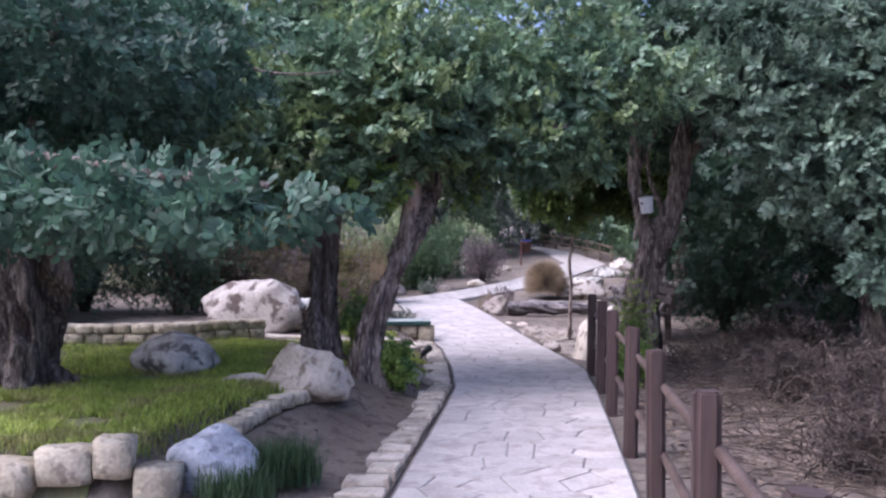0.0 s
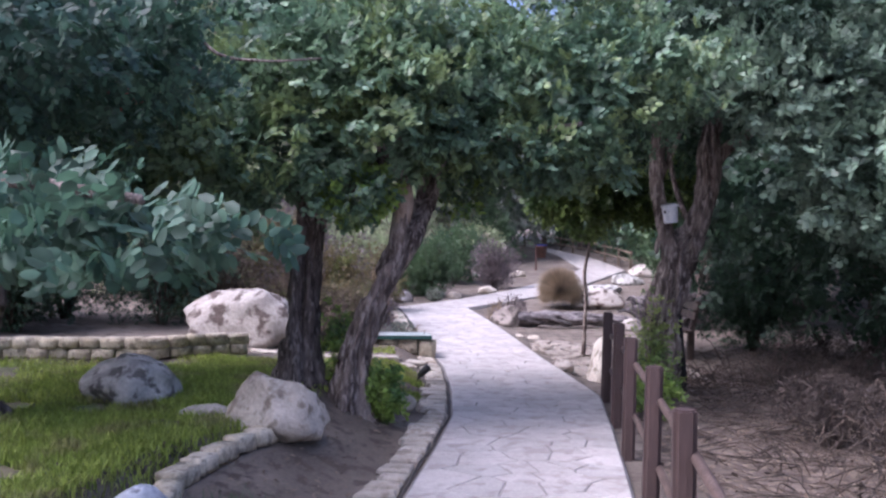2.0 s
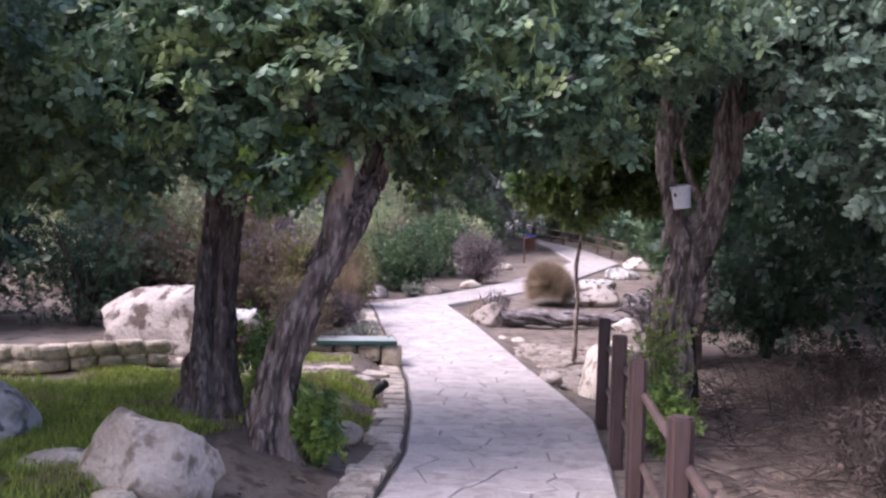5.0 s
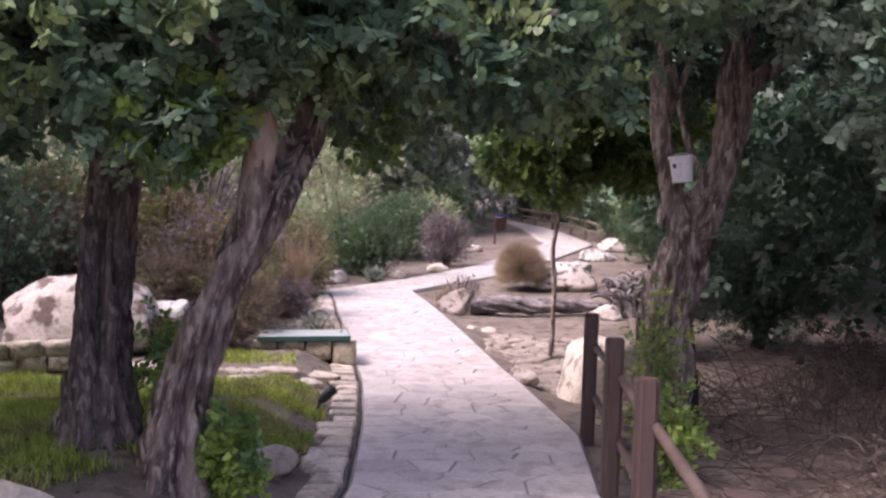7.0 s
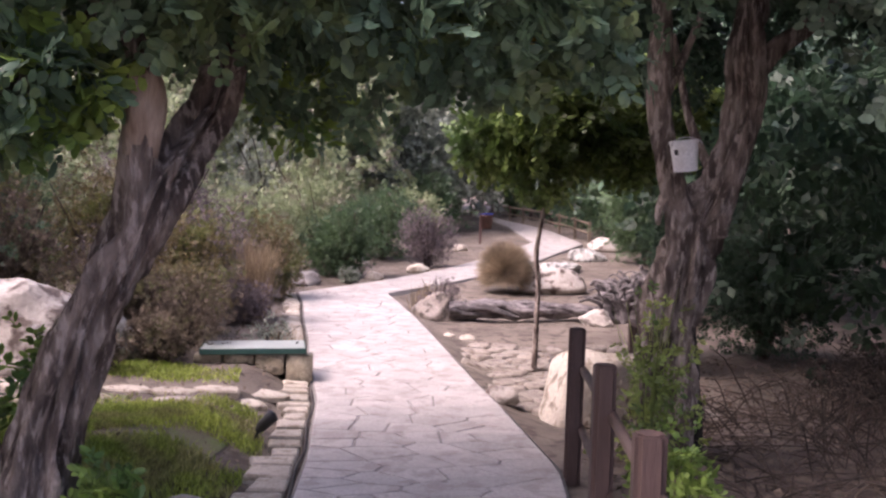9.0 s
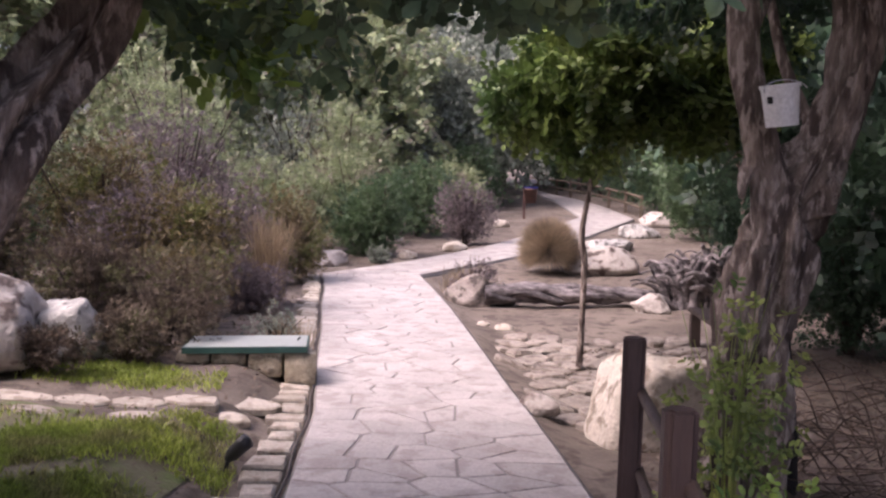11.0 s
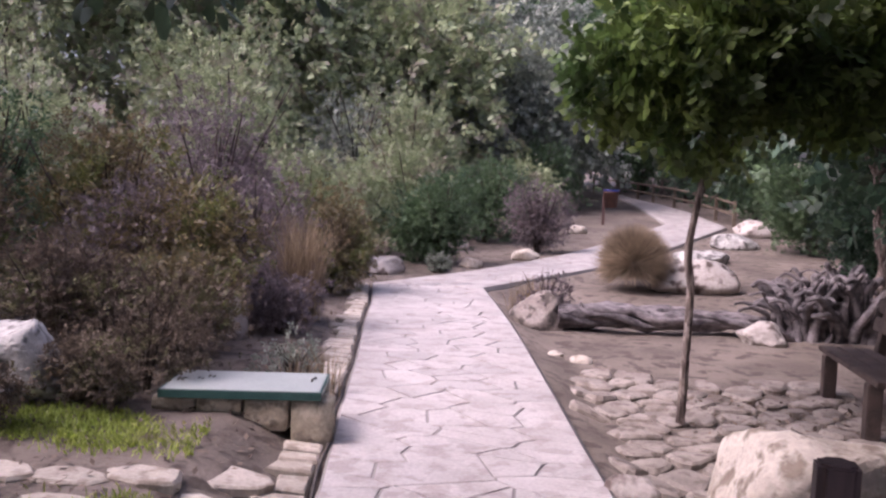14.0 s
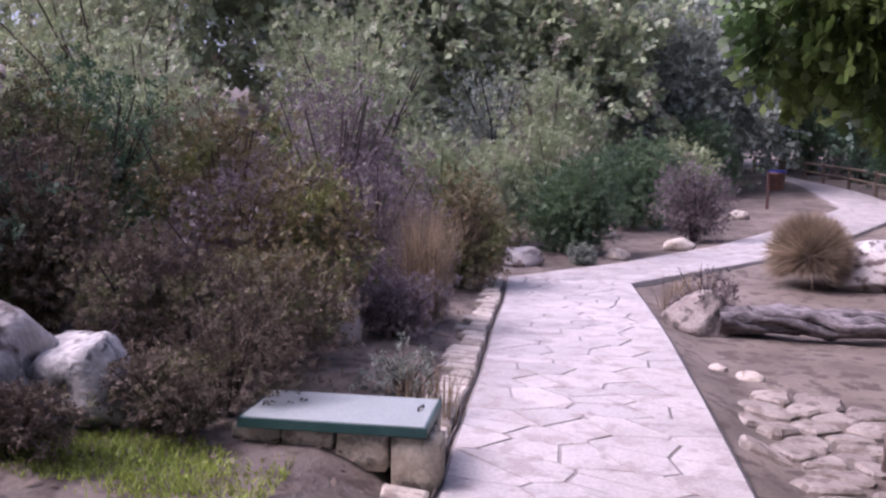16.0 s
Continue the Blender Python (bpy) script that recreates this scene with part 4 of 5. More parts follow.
block_row("wall_lid_back", [(-1.82, 11.95), (-0.98, 12.1)], (0.28, 0.2, 0.14), 1, "short row of limestone blocks carrying a metal lid", 9, top=0.357)
block_row("wall_lid_side", [(-0.90, 11.74), (-0.98, 12.1)], (0.24, 0.18, 0.14), 1, "short row of limestone blocks carrying a metal lid", 10, top=0.357)

# ---- service lid on its stones ----
lid = empty("service_lid", (-1.31, 11.76, 0.362), "pale green metal lid lying on low stone blocks", "lid")
lid.rotation_euler = (0, 0, radians(12))
part("panel", box(0.95, 0.54, 0.02, 0.005, pose(0, 0, 0.046)), M["lid_green"], lid, "pale green painted sheet")
for dx, dy, sx, sy in ((0, -0.276, 0.974, 0.012), (0, 0.276, 0.974, 0.012), (-0.481, 0, 0.012, 0.54), (0.481, 0, 0.012, 0.54)):
    part("rim", box(sx, sy, 0.05, 0.003, pose(dx, dy, 0.028)), M["lid_rim"], lid, "dark green folded edge")
part("handle", tube_bm([(0.40, 0.00, 0.05), (0.40, 0.01, 0.07), (0.415, 0.08, 0.07), (0.415, 0.09, 0.05)], [0.006] * 4, 6), M["black"], lid)

# ---- bench ----
bench = empty("bench", (2.93, 13.55, gz(2.93, 13.55)), "dark-stained wooden bench with a backrest on the cobbles", "bench")
for y in (-0.55, 0.55):
    for x in (-0.16, 0.20):
        part("leg", box(0.10, 0.11, 0.42, 0.008, pose(x, y, 0.19)), M["bench_wood"], bench)
    part("back_post", box(0.07, 0.09, 0.55, 0.008, pose(0.25, y, 0.62, 0, 10, 0)), M["bench_wood"], bench)
for k in range(3):
    part("seat_slat", box(0.125, 1.5, 0.045, 0.008, pose(-0.14 + k * 0.14, 0, 0.425)), M["bench_wood"], bench)
for k in range(2):
    part("back_slat", box(0.04, 1.5, 0.12, 0.008, pose(0.24 + k * 0.03, 0, 0.66 + k * 0.15, 0, 10, 0)), M["bench_wood"], bench)

# ---- fallen trunk and root stump ----
log = empty("fallen_log", (0.47, 16.4, gz(0.47, 16.4)), "grey twisted fallen tree trunk lying on bare earth", "log")
rr = random.Random(9)
for k in range(7):
    pts, rad = [], []
    for i in range(9):
        u = i / 8
        a = k * 0.9 + u * (3.0 + 0.6 * k) + rr.uniform(-0.8, 0.8)
        w = 0.085 * (0.7 + 0.5 * math.sin(u * 2.6 + k))
        pts.append((2.6 * u * (0.8 + 0.2 * ((k % 3) / 2)), 0.45 * u + w * math.cos(a), 0.11 + 0.05 * u + w * math.sin(a)))
        rad.append((0.075 if k < 4 else 0.05) * (1.0 - 0.25 * u) * rr.uniform(0.6, 1.35))
    part("strand", tube_bm(pts, rad, 12, count=54, gnarl=0.75, seed=k), M["dead_wood"], log, smooth=True)
part("snag", tube_bm([(0.28, 0.0, 0.15), (0.27, -0.02, 0.26), (0.24, -0.02, 0.34)], [0.04, 0.03, 0.008], 8, count=8, gnarl=0.3, seed=3), M["dead_wood"], log, smooth=True)
stump = empty("root_stump", (3.5, 16.95, gz(3.5, 16.95)), "grey gnarled uprooted stump beside the fallen trunk", "stump")
rr = random.Random(4)
for k in range(170):
    x, y = rr.uniform(-0.5, 0.45), rr.uniform(-0.32, 0.25)
    rim = 0.86 * (1 - 0.6 * abs(x - 0.1)) * rr.uniform(0.35, 1.05)
    q = rr.uniform(0.022, 0.055)
    dx, dy = rr.uniform(-0.15, 0.12), rr.uniform(-0.12, 0.06)
    pts, rad = [], []
    for i in range(7):
        pts.append((x, y, -0.06 + (rim + 0.06) * math.sin(math.pi * 0.62 * i / 6)))
        rad.append(q * (1.1 - 0.11 * i) * rr.uniform(0.75, 1.3))
        x, y = x + dx * 0.6 + rr.uniform(-0.07, 0.07), y + dy * 0.5 + rr.uniform(-0.05, 0.05)
    part("root", tube_bm(pts, rad, 7, count=16, gnarl=0.6, seed=k), M["dead_wood"], stump, smooth=True)

# ---- litter bin and far railing ----
lb = empty("litter_bin", (1.16, 28.35, gz(1.16, 28.35)), "brown litter bin with a blue bag on a post", "bin")
part("post", box(0.07, 0.07, 0.86, 0.006, pose(-0.05, 0, 0.40)), M["bin_brown"], lb)
b = part("basket", cup_bm(0.15, 0.19, 0.40, 0.01, 20), M["bin_brown"], lb, smooth=True)
b.location = (0.12, -0.02, 0.42)
b = part("bag", cup_bm(0.185, 0.20, 0.08, 0.006, 20), M["bag_blue"], lb, "blue plastic bag folded over the rim", smooth=True)
b.location = (0.12, -0.02, 0.79)
FAR_POSTS = [(4.35, 29.0), (4.15, 30.8), (3.85, 32.6), (3.4, 34.6), (2.9, 36.8), (2.5, 39.0), (1.9, 41.5), (0.9, 43.5)]
rail = empty("railing", (4, 33, 0), "weathered wooden railing along the climbing path", "fence")
for x, y in FAR_POSTS:
    part("post", box(0.09, 0.09, 0.75, 0.01, pose(x - 4, y - 33, gz(x, y) + 0.28)), M["far_rail"], rail)
for a, b in zip(FAR_POSTS[:-1], FAR_POSTS[1:]):
    for dz in (0.30, 0.58):
        v = [(a[0] - 4, a[1] - 33, gz(*a) + dz), (b[0] - 4, b[1] - 33, gz(*b) + dz)]
        part("rail", tube_bm([Vector(v[0]).lerp(Vector(v[1]), k / 4) for k in range(5)], [0.035] * 5, 8), M["far_rail"], rail, smooth=True)

# ---- small fixtures ----
spot = empty("garden_spotlight", (-0.76, 9.58, gz(-0.76, 9.58)), "small black garden spotlight standing in the grass", "lamp")
part("stake", tube_bm([(0, 0, -0.05), (0.02, 0, 0.05), (0.05, 0, 0.09)], [0.012, 0.012, 0.012], 8), M["black"], spot, smooth=True)
part("head", tube_bm([(0.02, 0, 0.07), (0.05, 0, 0.10), (0.11, 0, 0.16), (0.14, 0, 0.185)], [0.02, 0.04, 0.045, 0.046], 14), M["black"], spot, smooth=True)
sign = empty("plant_sign", (-7.3, 16.9, gz(-7.3, 16.9)), "small pale plant label on a stake among bushes", "sign")
part("stake", box(0.03, 0.02, 0.7, 0.003, pose(0, 0, 0.33)), M["post_wood"], sign)
part("plate", box(0.34, 0.015, 0.18, 0.003, pose(0, -0.02, 0.70, -30, 0, 10)), M["bucket_white"], sign)

# ---- shrubs ----
# leaf_dark shrubs are coloured for the shade under the canopy
SH = [  # name, place, size, material, label, leaf, sprigs
    ("shrub", (-2.75, 13.9), (1.7, 1.2, 1.25), "leaf_brown", "half-dry brown and olive shrub behind the lid", 0.05, 1500),
    ("shrub", (-3.9, 14.3), (1.8, 1.4, 1.75), "leaf_brown", "half-dry brown and olive shrub with yellow tips", 0.055, 1500),
    ("shrub", (-5.6, 14.6), (2.0, 1.5, 2.1), "leaf_mastic", "dark green shrub behind the low wall", 0.055, 1400),
    ("shrub", (-2.5, 13.0), (1.2, 0.8, 0.75), "leaf_brown", "low dry brown shrub behind the lid", 0.04, 900),
    ("shrub", (-2.1, 12.4), (1.2, 0.8, 0.85), "leaf_dry", "low dead twiggy bush beside the lid", 0.03, 500),
    ("shrub", (-2.02, 11.72), (0.95, 0.7, 0.7), "leaf_dry", "low dead twiggy bush beside the grey boulder", 0.03, 500),
    ("shrub", (-2.75, 12.55), (0.9, 0.6, 0.7), "leaf_dry", "low dry twiggy bush against the boulder", 0.03, 500),
    ("shrub", (-4.2, 12.7), (1.0, 0.8, 0.8), "leaf_brown", "low brown shrub against the boulder", 0.04, 700),
    ("shrub", (-2.62, 10.72), (0.9, 0.4, 0.3), "leaf_dry", "low dry brown brush before the grey boulder", 0.035, 420),
    ("shrub", (-2.95, 12.2), (1.1, 0.8, 0.9), "leaf_dry", "dry brown bush behind the grey boulder", 0.04, 900),
    ("shrub", (-2.15, 11.3), (0.8, 0.5, 0.4), "leaf_dry", "low dry brown brush beside the lid", 0.035, 500),
    ("shrub", (-4.9, 11.9), (2.2, 1.2, 1.5), "leaf_dark", "bush behind the low wall with leaves coloured dark for shade", 0.05, 1000),
    ("shrub", (-4.2, 12.6), (1.6, 1.0, 1.4), "leaf_dry", "dry brown bush behind the pale boulder", 0.045, 900),
    ("shrub", (5.3, 31.5), (1.8, 1.5, 1.9), "leaf_mastic", "dark green bush behind the railing", 0.07, 800),
    ("shrub", (5.0, 35.0), (2.0, 1.6, 2.2), "leaf_mastic", "dark green bush behind the railing", 0.07, 800),
    ("shrub", (4.1, 38.0), (2.0, 1.6, 2.2), "leaf_dark", "bush behind the railing with leaves coloured dark for shade", 0.08, 800),
    ("shrub", (2.9, 43.5), (2.6, 2.0, 2.4), "leaf_mastic", "dark green bush behind the railing", 0.08, 800),
    ("shrub", (-3.35, 13.7), (1.5, 1.1, 1.2), "leaf_purple", "dry grey-brown twiggy bush behind the boulders", 0.04, 1200),
    ("shrub", (-4.9, 13.2), (1.8, 1.3, 1.7), "leaf_brown", "half-dry brown shrub behind the boulders", 0.05, 1200),
    ("shrub", (-6.8, 12.6), (2.2, 1.6, 2.1), "leaf_dark", "bush behind the low wall with leaves coloured dark for shade", 0.05, 1300),
    ("shrub", (-6.4, 10.6), (2.2, 1.3, 1.5), "leaf_dark", "low dark shrub behind the low wall", 0.05, 1000),
    ("shrub", (-8.8, 11.0), (2.4, 1.8, 2.2), "leaf_dark", "dark green bush behind the low wall", 0.06, 1200),
    ("shrub", (-2.05, 14.3), (0.8, 0.8, 0.5), "leaf_purple", "low dry grey bush beside the path", 0.035, 700),
    ("shrub", (-3.6, 19.2), (2.0, 1.5, 1.7), "leaf_hill", "yellow-green bush on the slope", 0.05, 1200),
    ("shrub", (-2.6, 22.3), (1.8, 1.5, 1.8), "leaf_hill", "pale green bush on the slope", 0.05, 1200),
    ("shrub", (-4.9, 26.5), (3.0, 2.4, 3.0), "leaf_olive", "silvery bush on the hillside", 0.07, 1200),
    ("shrub", (-2.45, 15.2), (1.3, 0.9, 0.65), "leaf_purple", "low dry purple-grey bush", 0.035, 1400),
    ("shrub", (-3.3, 16.4), (1.8, 1.4, 1.5), "leaf_purple", "dry purple-brown leafless bush", 0.035, 1700),
    ("shrub", (-2.55, 17.4), (1.3, 1.1, 1.3), "leaf_brown", "dry brown bush at the bend", 0.04, 1200),
    ("shrub", (-1.75, 20.5), (1.5, 1.2, 1.35), "leaf_mastic", "dense dark green mastic bush", 0.05, 1700),
    ("shrub", (-0.15, 22.5), (1.3, 1.0, 1.25), "leaf_purple", "dry reddish-brown bush above the path", 0.035, 1300),
    ("shrub", (-3.2, 21.0), (1.8, 1.5, 1.5), "leaf_hill", "grey-green bush on the slope", 0.05, 1300),
    ("shrub", (-1.3, 24.0), (2.0, 1.6, 1.6), "leaf_mastic", "green bush on the slope", 0.055, 1300),
    ("shrub", (-4.6, 18.0), (2.2, 1.8, 2.4), "leaf_purple", "tall dry purple-grey bush", 0.045, 1600),
    ("shrub", (-6.6, 17.0), (2.4, 2.0, 2.6), "leaf_hill", "tall olive-green bush behind the wall", 0.06, 1500),
    ("shrub", (-8.6, 14.5), (2.6, 2.0, 2.6), "leaf_mastic", "tall dark green bush behind the low wall", 0.06, 1500),
    ("shrub", (-5.6, 21.0), (3.0, 2.4, 3.2), "leaf_hill", "tall yellow-green bush on the slope", 0.07, 1800),
    ("shrub", (-3.2, 24.5), (2.8, 2.2, 2.8), "leaf_hill", "tall yellow-green bush on the slope", 0.07, 1700),
    ("shrub", (-8.8, 19.5), (3.2, 2.6, 3.4), "leaf_hill", "tall green bush on the slope", 0.08, 1600),
    ("shrub", (-11.5, 16.0), (3.2, 2.6, 3.4), "leaf_mastic", "tall dark bush behind the low wall", 0.08, 1500),
    ("shrub", (-7.5, 24.5), (3.6, 3.0, 3.8), "leaf_hill", "tall green bush on the slope", 0.09, 1700),
    ("shrub", (-12.5, 22.5), (4.5, 3.4, 4.6), "leaf_hill", "tall green bush on the slope", 0.10, 1700),
    ("shrub", (-1.0, 27.5), (2.0, 1.6, 1.5), "leaf_hill", "green bush above the path", 0.06, 1000),
    ("shrub", (-0.6, 31.0), (2.4, 2.0, 2.0), "leaf_mastic", "dark green bush above the path", 0.07, 1000),
    ("shrub", (5.0, 24.0), (2.0, 1.6, 1.5), "leaf_mastic", "dark green bush beside the path", 0.06, 1100),
    ("shrub", (5.4, 28.0), (2.0, 1.6, 1.6), "leaf_mastic", "dark green bush beside the path", 0.06, 1100),
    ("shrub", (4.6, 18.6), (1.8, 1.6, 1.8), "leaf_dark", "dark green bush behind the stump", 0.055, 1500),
    ("shrub", (4.4, 14.2), (1.8, 1.4, 1.7), "leaf_dark", "bush behind the bench with leaves coloured dark for deep shade", 0.055, 1500),
    ("shrub", (6.2, 11.0), (2.2, 1.8, 1.9), "leaf_dark", "bush behind the fence with leaves coloured dark for deep shade", 0.06, 1500),
    ("shrub", (7.0, 8.0), (2.2, 1.8, 1.8), "leaf_dark", "bush behind the fence with leaves coloured dark for deep shade", 0.06, 1500),
]
for i, (nm, at, size, m, label, leaf, n) in enumerate(SH):
    near = at[1] < 15.5 and -5 < at[0] < -1.5
    shrub(nm, at, size, M[m], label, leaf * (0.8 if near else 0.95), int(n * (2.2 if near else 2.1)), 6, seed=i + 3, clumps=15)
shrub("shrub", (1.88, 9.1), (0.62, 0.5, 1.25), M["leaf_shoot"], "yellow-green leafy shoots at the foot of the old tree", 0.045, 190, 6, seed=77, rounded=True, clumps=12, twig="leaf_shoot", stem=0.005)
shrub("shrub", (1.8, 8.1), (0.6, 0.6, 0.5), M["leaf_yellow"], "low yellow-green shoots behind the fence", 0.05, 180, 6, seed=78, rounded=True, twig="leaf_shoot", stem=0.005)
shrub("shrub", (-0.78, 7.15), (0.34, 0.34, 0.6), M["leaf_yellow"], "green suckers at the foot of the leaning tree", 0.055, 170, 6, seed=79, rounded=True, twig="leaf_shoot", stem=0.005)
shrub("shrub", (-1.3, 7.6), (0.5, 0.4, 0.7), M["leaf_yellow"], "green suckers between two trunks", 0.055, 130, 6, seed=80, rounded=True, twig="leaf_shoot", stem=0.005)
shrub("shrub", (-1.35, 12.75), (0.7, 0.4, 0.32), M["leaf_olive"], "low grey dry herb behind the lid", 0.03, 160, 6, seed=81)
shrub("shrub", (-1.5, 19.6), (0.6, 0.4, 0.3), M["leaf_olive"], "low silvery herb beside the path", 0.04, 220, 6, seed=82)
shrub("shrub", (0.32, 16.55), (0.7, 0.6, 0.7), M["leaf_purple"], "dead twiggy bush growing over the boulder", 0.03, 500, 5, seed=83)
# dead heaps whose dark colour includes the deep shade they lie in
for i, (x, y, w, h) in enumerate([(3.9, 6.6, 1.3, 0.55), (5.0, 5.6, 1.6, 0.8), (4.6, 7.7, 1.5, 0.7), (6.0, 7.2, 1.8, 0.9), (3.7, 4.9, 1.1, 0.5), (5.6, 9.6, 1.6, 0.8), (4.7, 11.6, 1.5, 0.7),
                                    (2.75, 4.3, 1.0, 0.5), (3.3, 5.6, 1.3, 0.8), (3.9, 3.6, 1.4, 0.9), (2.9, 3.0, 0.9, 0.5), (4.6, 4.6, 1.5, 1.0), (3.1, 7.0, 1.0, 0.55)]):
    shrub("dead_bush", (x, y), (w, w * 0.8, h), M["twig_shaded"], "heap of dead brown twigs, coloured dark for deep shade", 0.08, 620, 4, seed=120 + i, clumps=8, aspect=0.16, group="dead bushes behind the fence")
# hill trees
for i, (x, y, r, m) in enumerate([(-1.2, 34, 2.5, "leaf_olive"), (-4.6, 31, 2.8, "leaf_hill"), (-9.5, 30, 3.6, "leaf_hill"), (-3.0, 40, 3.6, "leaf_olive"), (-15, 28, 4.4, "leaf_hill"),
                                  (0.2, 47, 4.2, "leaf_mastic"), (-8.5, 42, 4.8, "leaf_hill"), (-17, 40, 5.5, "leaf_hill"), (6.5, 52, 5.2, "leaf_mastic"), (-14.5, 10.5, 3.4, "leaf_mastic"),
                                  (-10.5, 6.0, 2.8, "leaf_mastic"), (13, 40, 5.5, "leaf_mastic"), (-3, 58, 6.5, "leaf_mastic"), (-14, 56, 7, "leaf_hill"), (-25, 33, 6, "leaf_hill"), (14, 26, 4.5, "leaf_dark")]):
    far_tree("hill_tree", (x, y), r, M[m], 1.25, {"leaf_olive": "silvery grey-green olive tree on the slope", "leaf_hill": "pale green tree on the hillside"}.get(m, "dark green tree on the hillside"), 2600, 0.09 * r ** 0.75)

# dry grass ball and tufts
v, f = [], []
n = 9000
d = unit(n)
d[:, 2] = np.where(d[:, 2] < -0.55, -d[:, 2], d[:, 2])
a = d * 0.10
lv, lf = leaf_arrays(a, d + 0.25 * unit(n), unit(n), 0.42 * (0.75 + 0.35 * rng.random(n)), np.full(n, 0.007), False)
lv[:, 2] += 0.33
lv[:, 2] = np.maximum(lv[:, 2], 0.0)
tuft = part_np("grass_tussock", lv * 1.12, lf, M["straw_brown"])
tuft.location = (1.42, 19.1, gz(1.42, 19.1))
tagged(tuft, "round ball of dry brown bunchgrass beside the path", "grass")
for k, (x, y, h, n, m, lab) in enumerate([(-2.08, 14.95, 1.0, 700, "straw", "tall dry golden grass tuft at the path's edge"), (-1.12, 3.78, 0.26, 900, "leaf_mastic", "dark green grassy tuft beside the boulder"),
                                          (-1.28, 3.35, 0.2, 600, "leaf_mastic", "dark green grassy tuft beside the boulder"), (0.05, 17.2, 0.45, 160, "straw", "thin dry grass at the bend"), (-1.2, 12.7, 0.36, 90, "straw", "grey dry herb behind the lid")]):
    v, f = blades(n, 0, 0, 0.16 if h > 0.5 else 0.22, 0.2, h, 0.008, 0.6, foot=0.0)
    ob = part_np("grass_tuft", v, f, M[m])
    ob.location = (x, y, gz(x, y))
    tagged(ob, lab, "grass")

# ---- lawn ----
gv, gf2, off = [], [], 0
for n, cx, cy, rx, ry, h in ((18000, -2.7, 4.9, 1.6, 2.2, 0.09), (15000, -4.6, 6.0, 3.0, 2.8, 0.09), (9000, -2.4, 7.6, 1.6, 1.3, 0.08), (9000, -1.25, 9.0, 0.9, 0.95, 0.06),
                             (4000, -1.7, 8.6, 0.8, 0.6, 0.06), (3600, -2.1, 10.95, 1.2, 0.34, 0.05), (500, -0.95, 10.1, 0.3, 0.12, 0.05), (5000, -2.4, 9.2, 1.0, 0.6, 0.06)):
    v, f = blades(int(n * 1.7), cx, cy, rx, ry, h * 0.78, 0.009, 1.3)
    bx, by = v.reshape(-1, 5, 3)[:, 0, 0], v.reshape(-1, 5, 3)[:, 0, 1]
    keep = bx < np.interp(by, [2.9, 3.15, 3.2, 3.9, 4.7, 5.6, 6.4, 7.2, 7.8, 9.2, 10.3, 10.6, 11.3], [-9.0, -9.0, -1.95, -1.85, -1.78, -1.52, -1.5, -1.25, -0.62, -0.62, -0.85, -1.15, -1.3])
    patch = np.array([noise.noise(Vector((q * 1.6, w * 1.6, 9))) for q, w in zip(bx, by)])
    keep &= patch > -0.30 + np.where(by > 8.6, 0.35, 0.0) * rng.random(len(bx))
    v = v.reshape(-1, 5, 3)[keep].reshape(-1, 3)
    gv.append(v)
    gf2.append(np.arange(len(v)).reshape(-1, 5))
    gf2[-1] = gf2[-1] + off
    off += len(v)
lawn = part_np("grass", np.concatenate(gv), np.concatenate(gf2), M["grass"])
tagged(lawn, "short bright green lawn grass with bare patches", "grass", kind="stuff")

# ---- dead brush behind the fence ----
vs, fs, off = [], [], 0
rr = random.Random(12)
for k in range(2400):
    x, y = rr.uniform(1.9, 6.5), rr.uniform(2.2, 11.5)
    if x < 2.4 and y > 8.5:
        continue
    L, a, h = rr.uniform(0.15, 0.9), rr.uniform(0, 6.28), rr.uniform(0.0, 0.5) * min(1, (x - 1.7) / 1.6) ** 1.5
    z = gz(x, y)
    pts = [(x, y, z + 0.01), (x + L * 0.5 * math.cos(a), y + L * 0.5 * math.sin(a), z + h + 0.02), (x + L * math.cos(a + 0.4), y + L * math.sin(a + 0.4), z + h * rr.uniform(0.2, 1.4) + 0.01)]
    r = rr.uniform(0.002, 0.007)
    v, f = tube_arrays(resample(pts, 6), [r, r, r, r * 0.9, r * 0.7, r * 0.4], 4)
    vs.append(v)
    fs += [tuple(q + off for q in ff) for ff in f]
    off += len(v)
brush = part_np("dead_brush", np.concatenate(vs), fs, M["twig"])
tagged(brush, "tangle of dry brown twigs and fallen branches", "brush", kind="stuff")
n = 20000
x, y = 1.55 + 5.5 * rng.random(n), 1.0 + 13 * rng.random(n)
pos = np.stack([x, y, ground(x, y) + 0.005 + 0.02 * rng.random(n)], 1)
d = unit(n)
d[:, 2] *= 0.25
u = unit(n) * 0.4 + np.array((0, 0, 1.0))
ln = 0.03 + 0.05 * rng.random(n)
v, f = leaf_arrays(pos, d, u, ln, ln * 0.5, False)
tagged(part_np("leaf_litter", v, f, M["litter"]), "dry brown fallen leaves on bare earth", "leaves", kind="stuff")
n = 5000
x, y = -2.4 + 2.1 * rng.random(n), 3.0 + 15 * rng.random(n)
ok = x < np.interp(y, [3, 6, 7.7, 9.2, 12.4, 18], [-0.55, -0.5, -0.45, -0.6, -1.2, -2.4])
pos = np.stack([x, y, ground(x, y) + 0.004 + 0.01 * rng.random(n)], 1)[ok]
n = len(pos)
d = unit(n)
d[:, 2] *= 0.2
ln = 0.02 + 0.04 * rng.random(n)
v, f = leaf_arrays(pos, d, unit(n) * 0.4 + np.array((0, 0, 1.0)), ln, ln * 0.5, False)
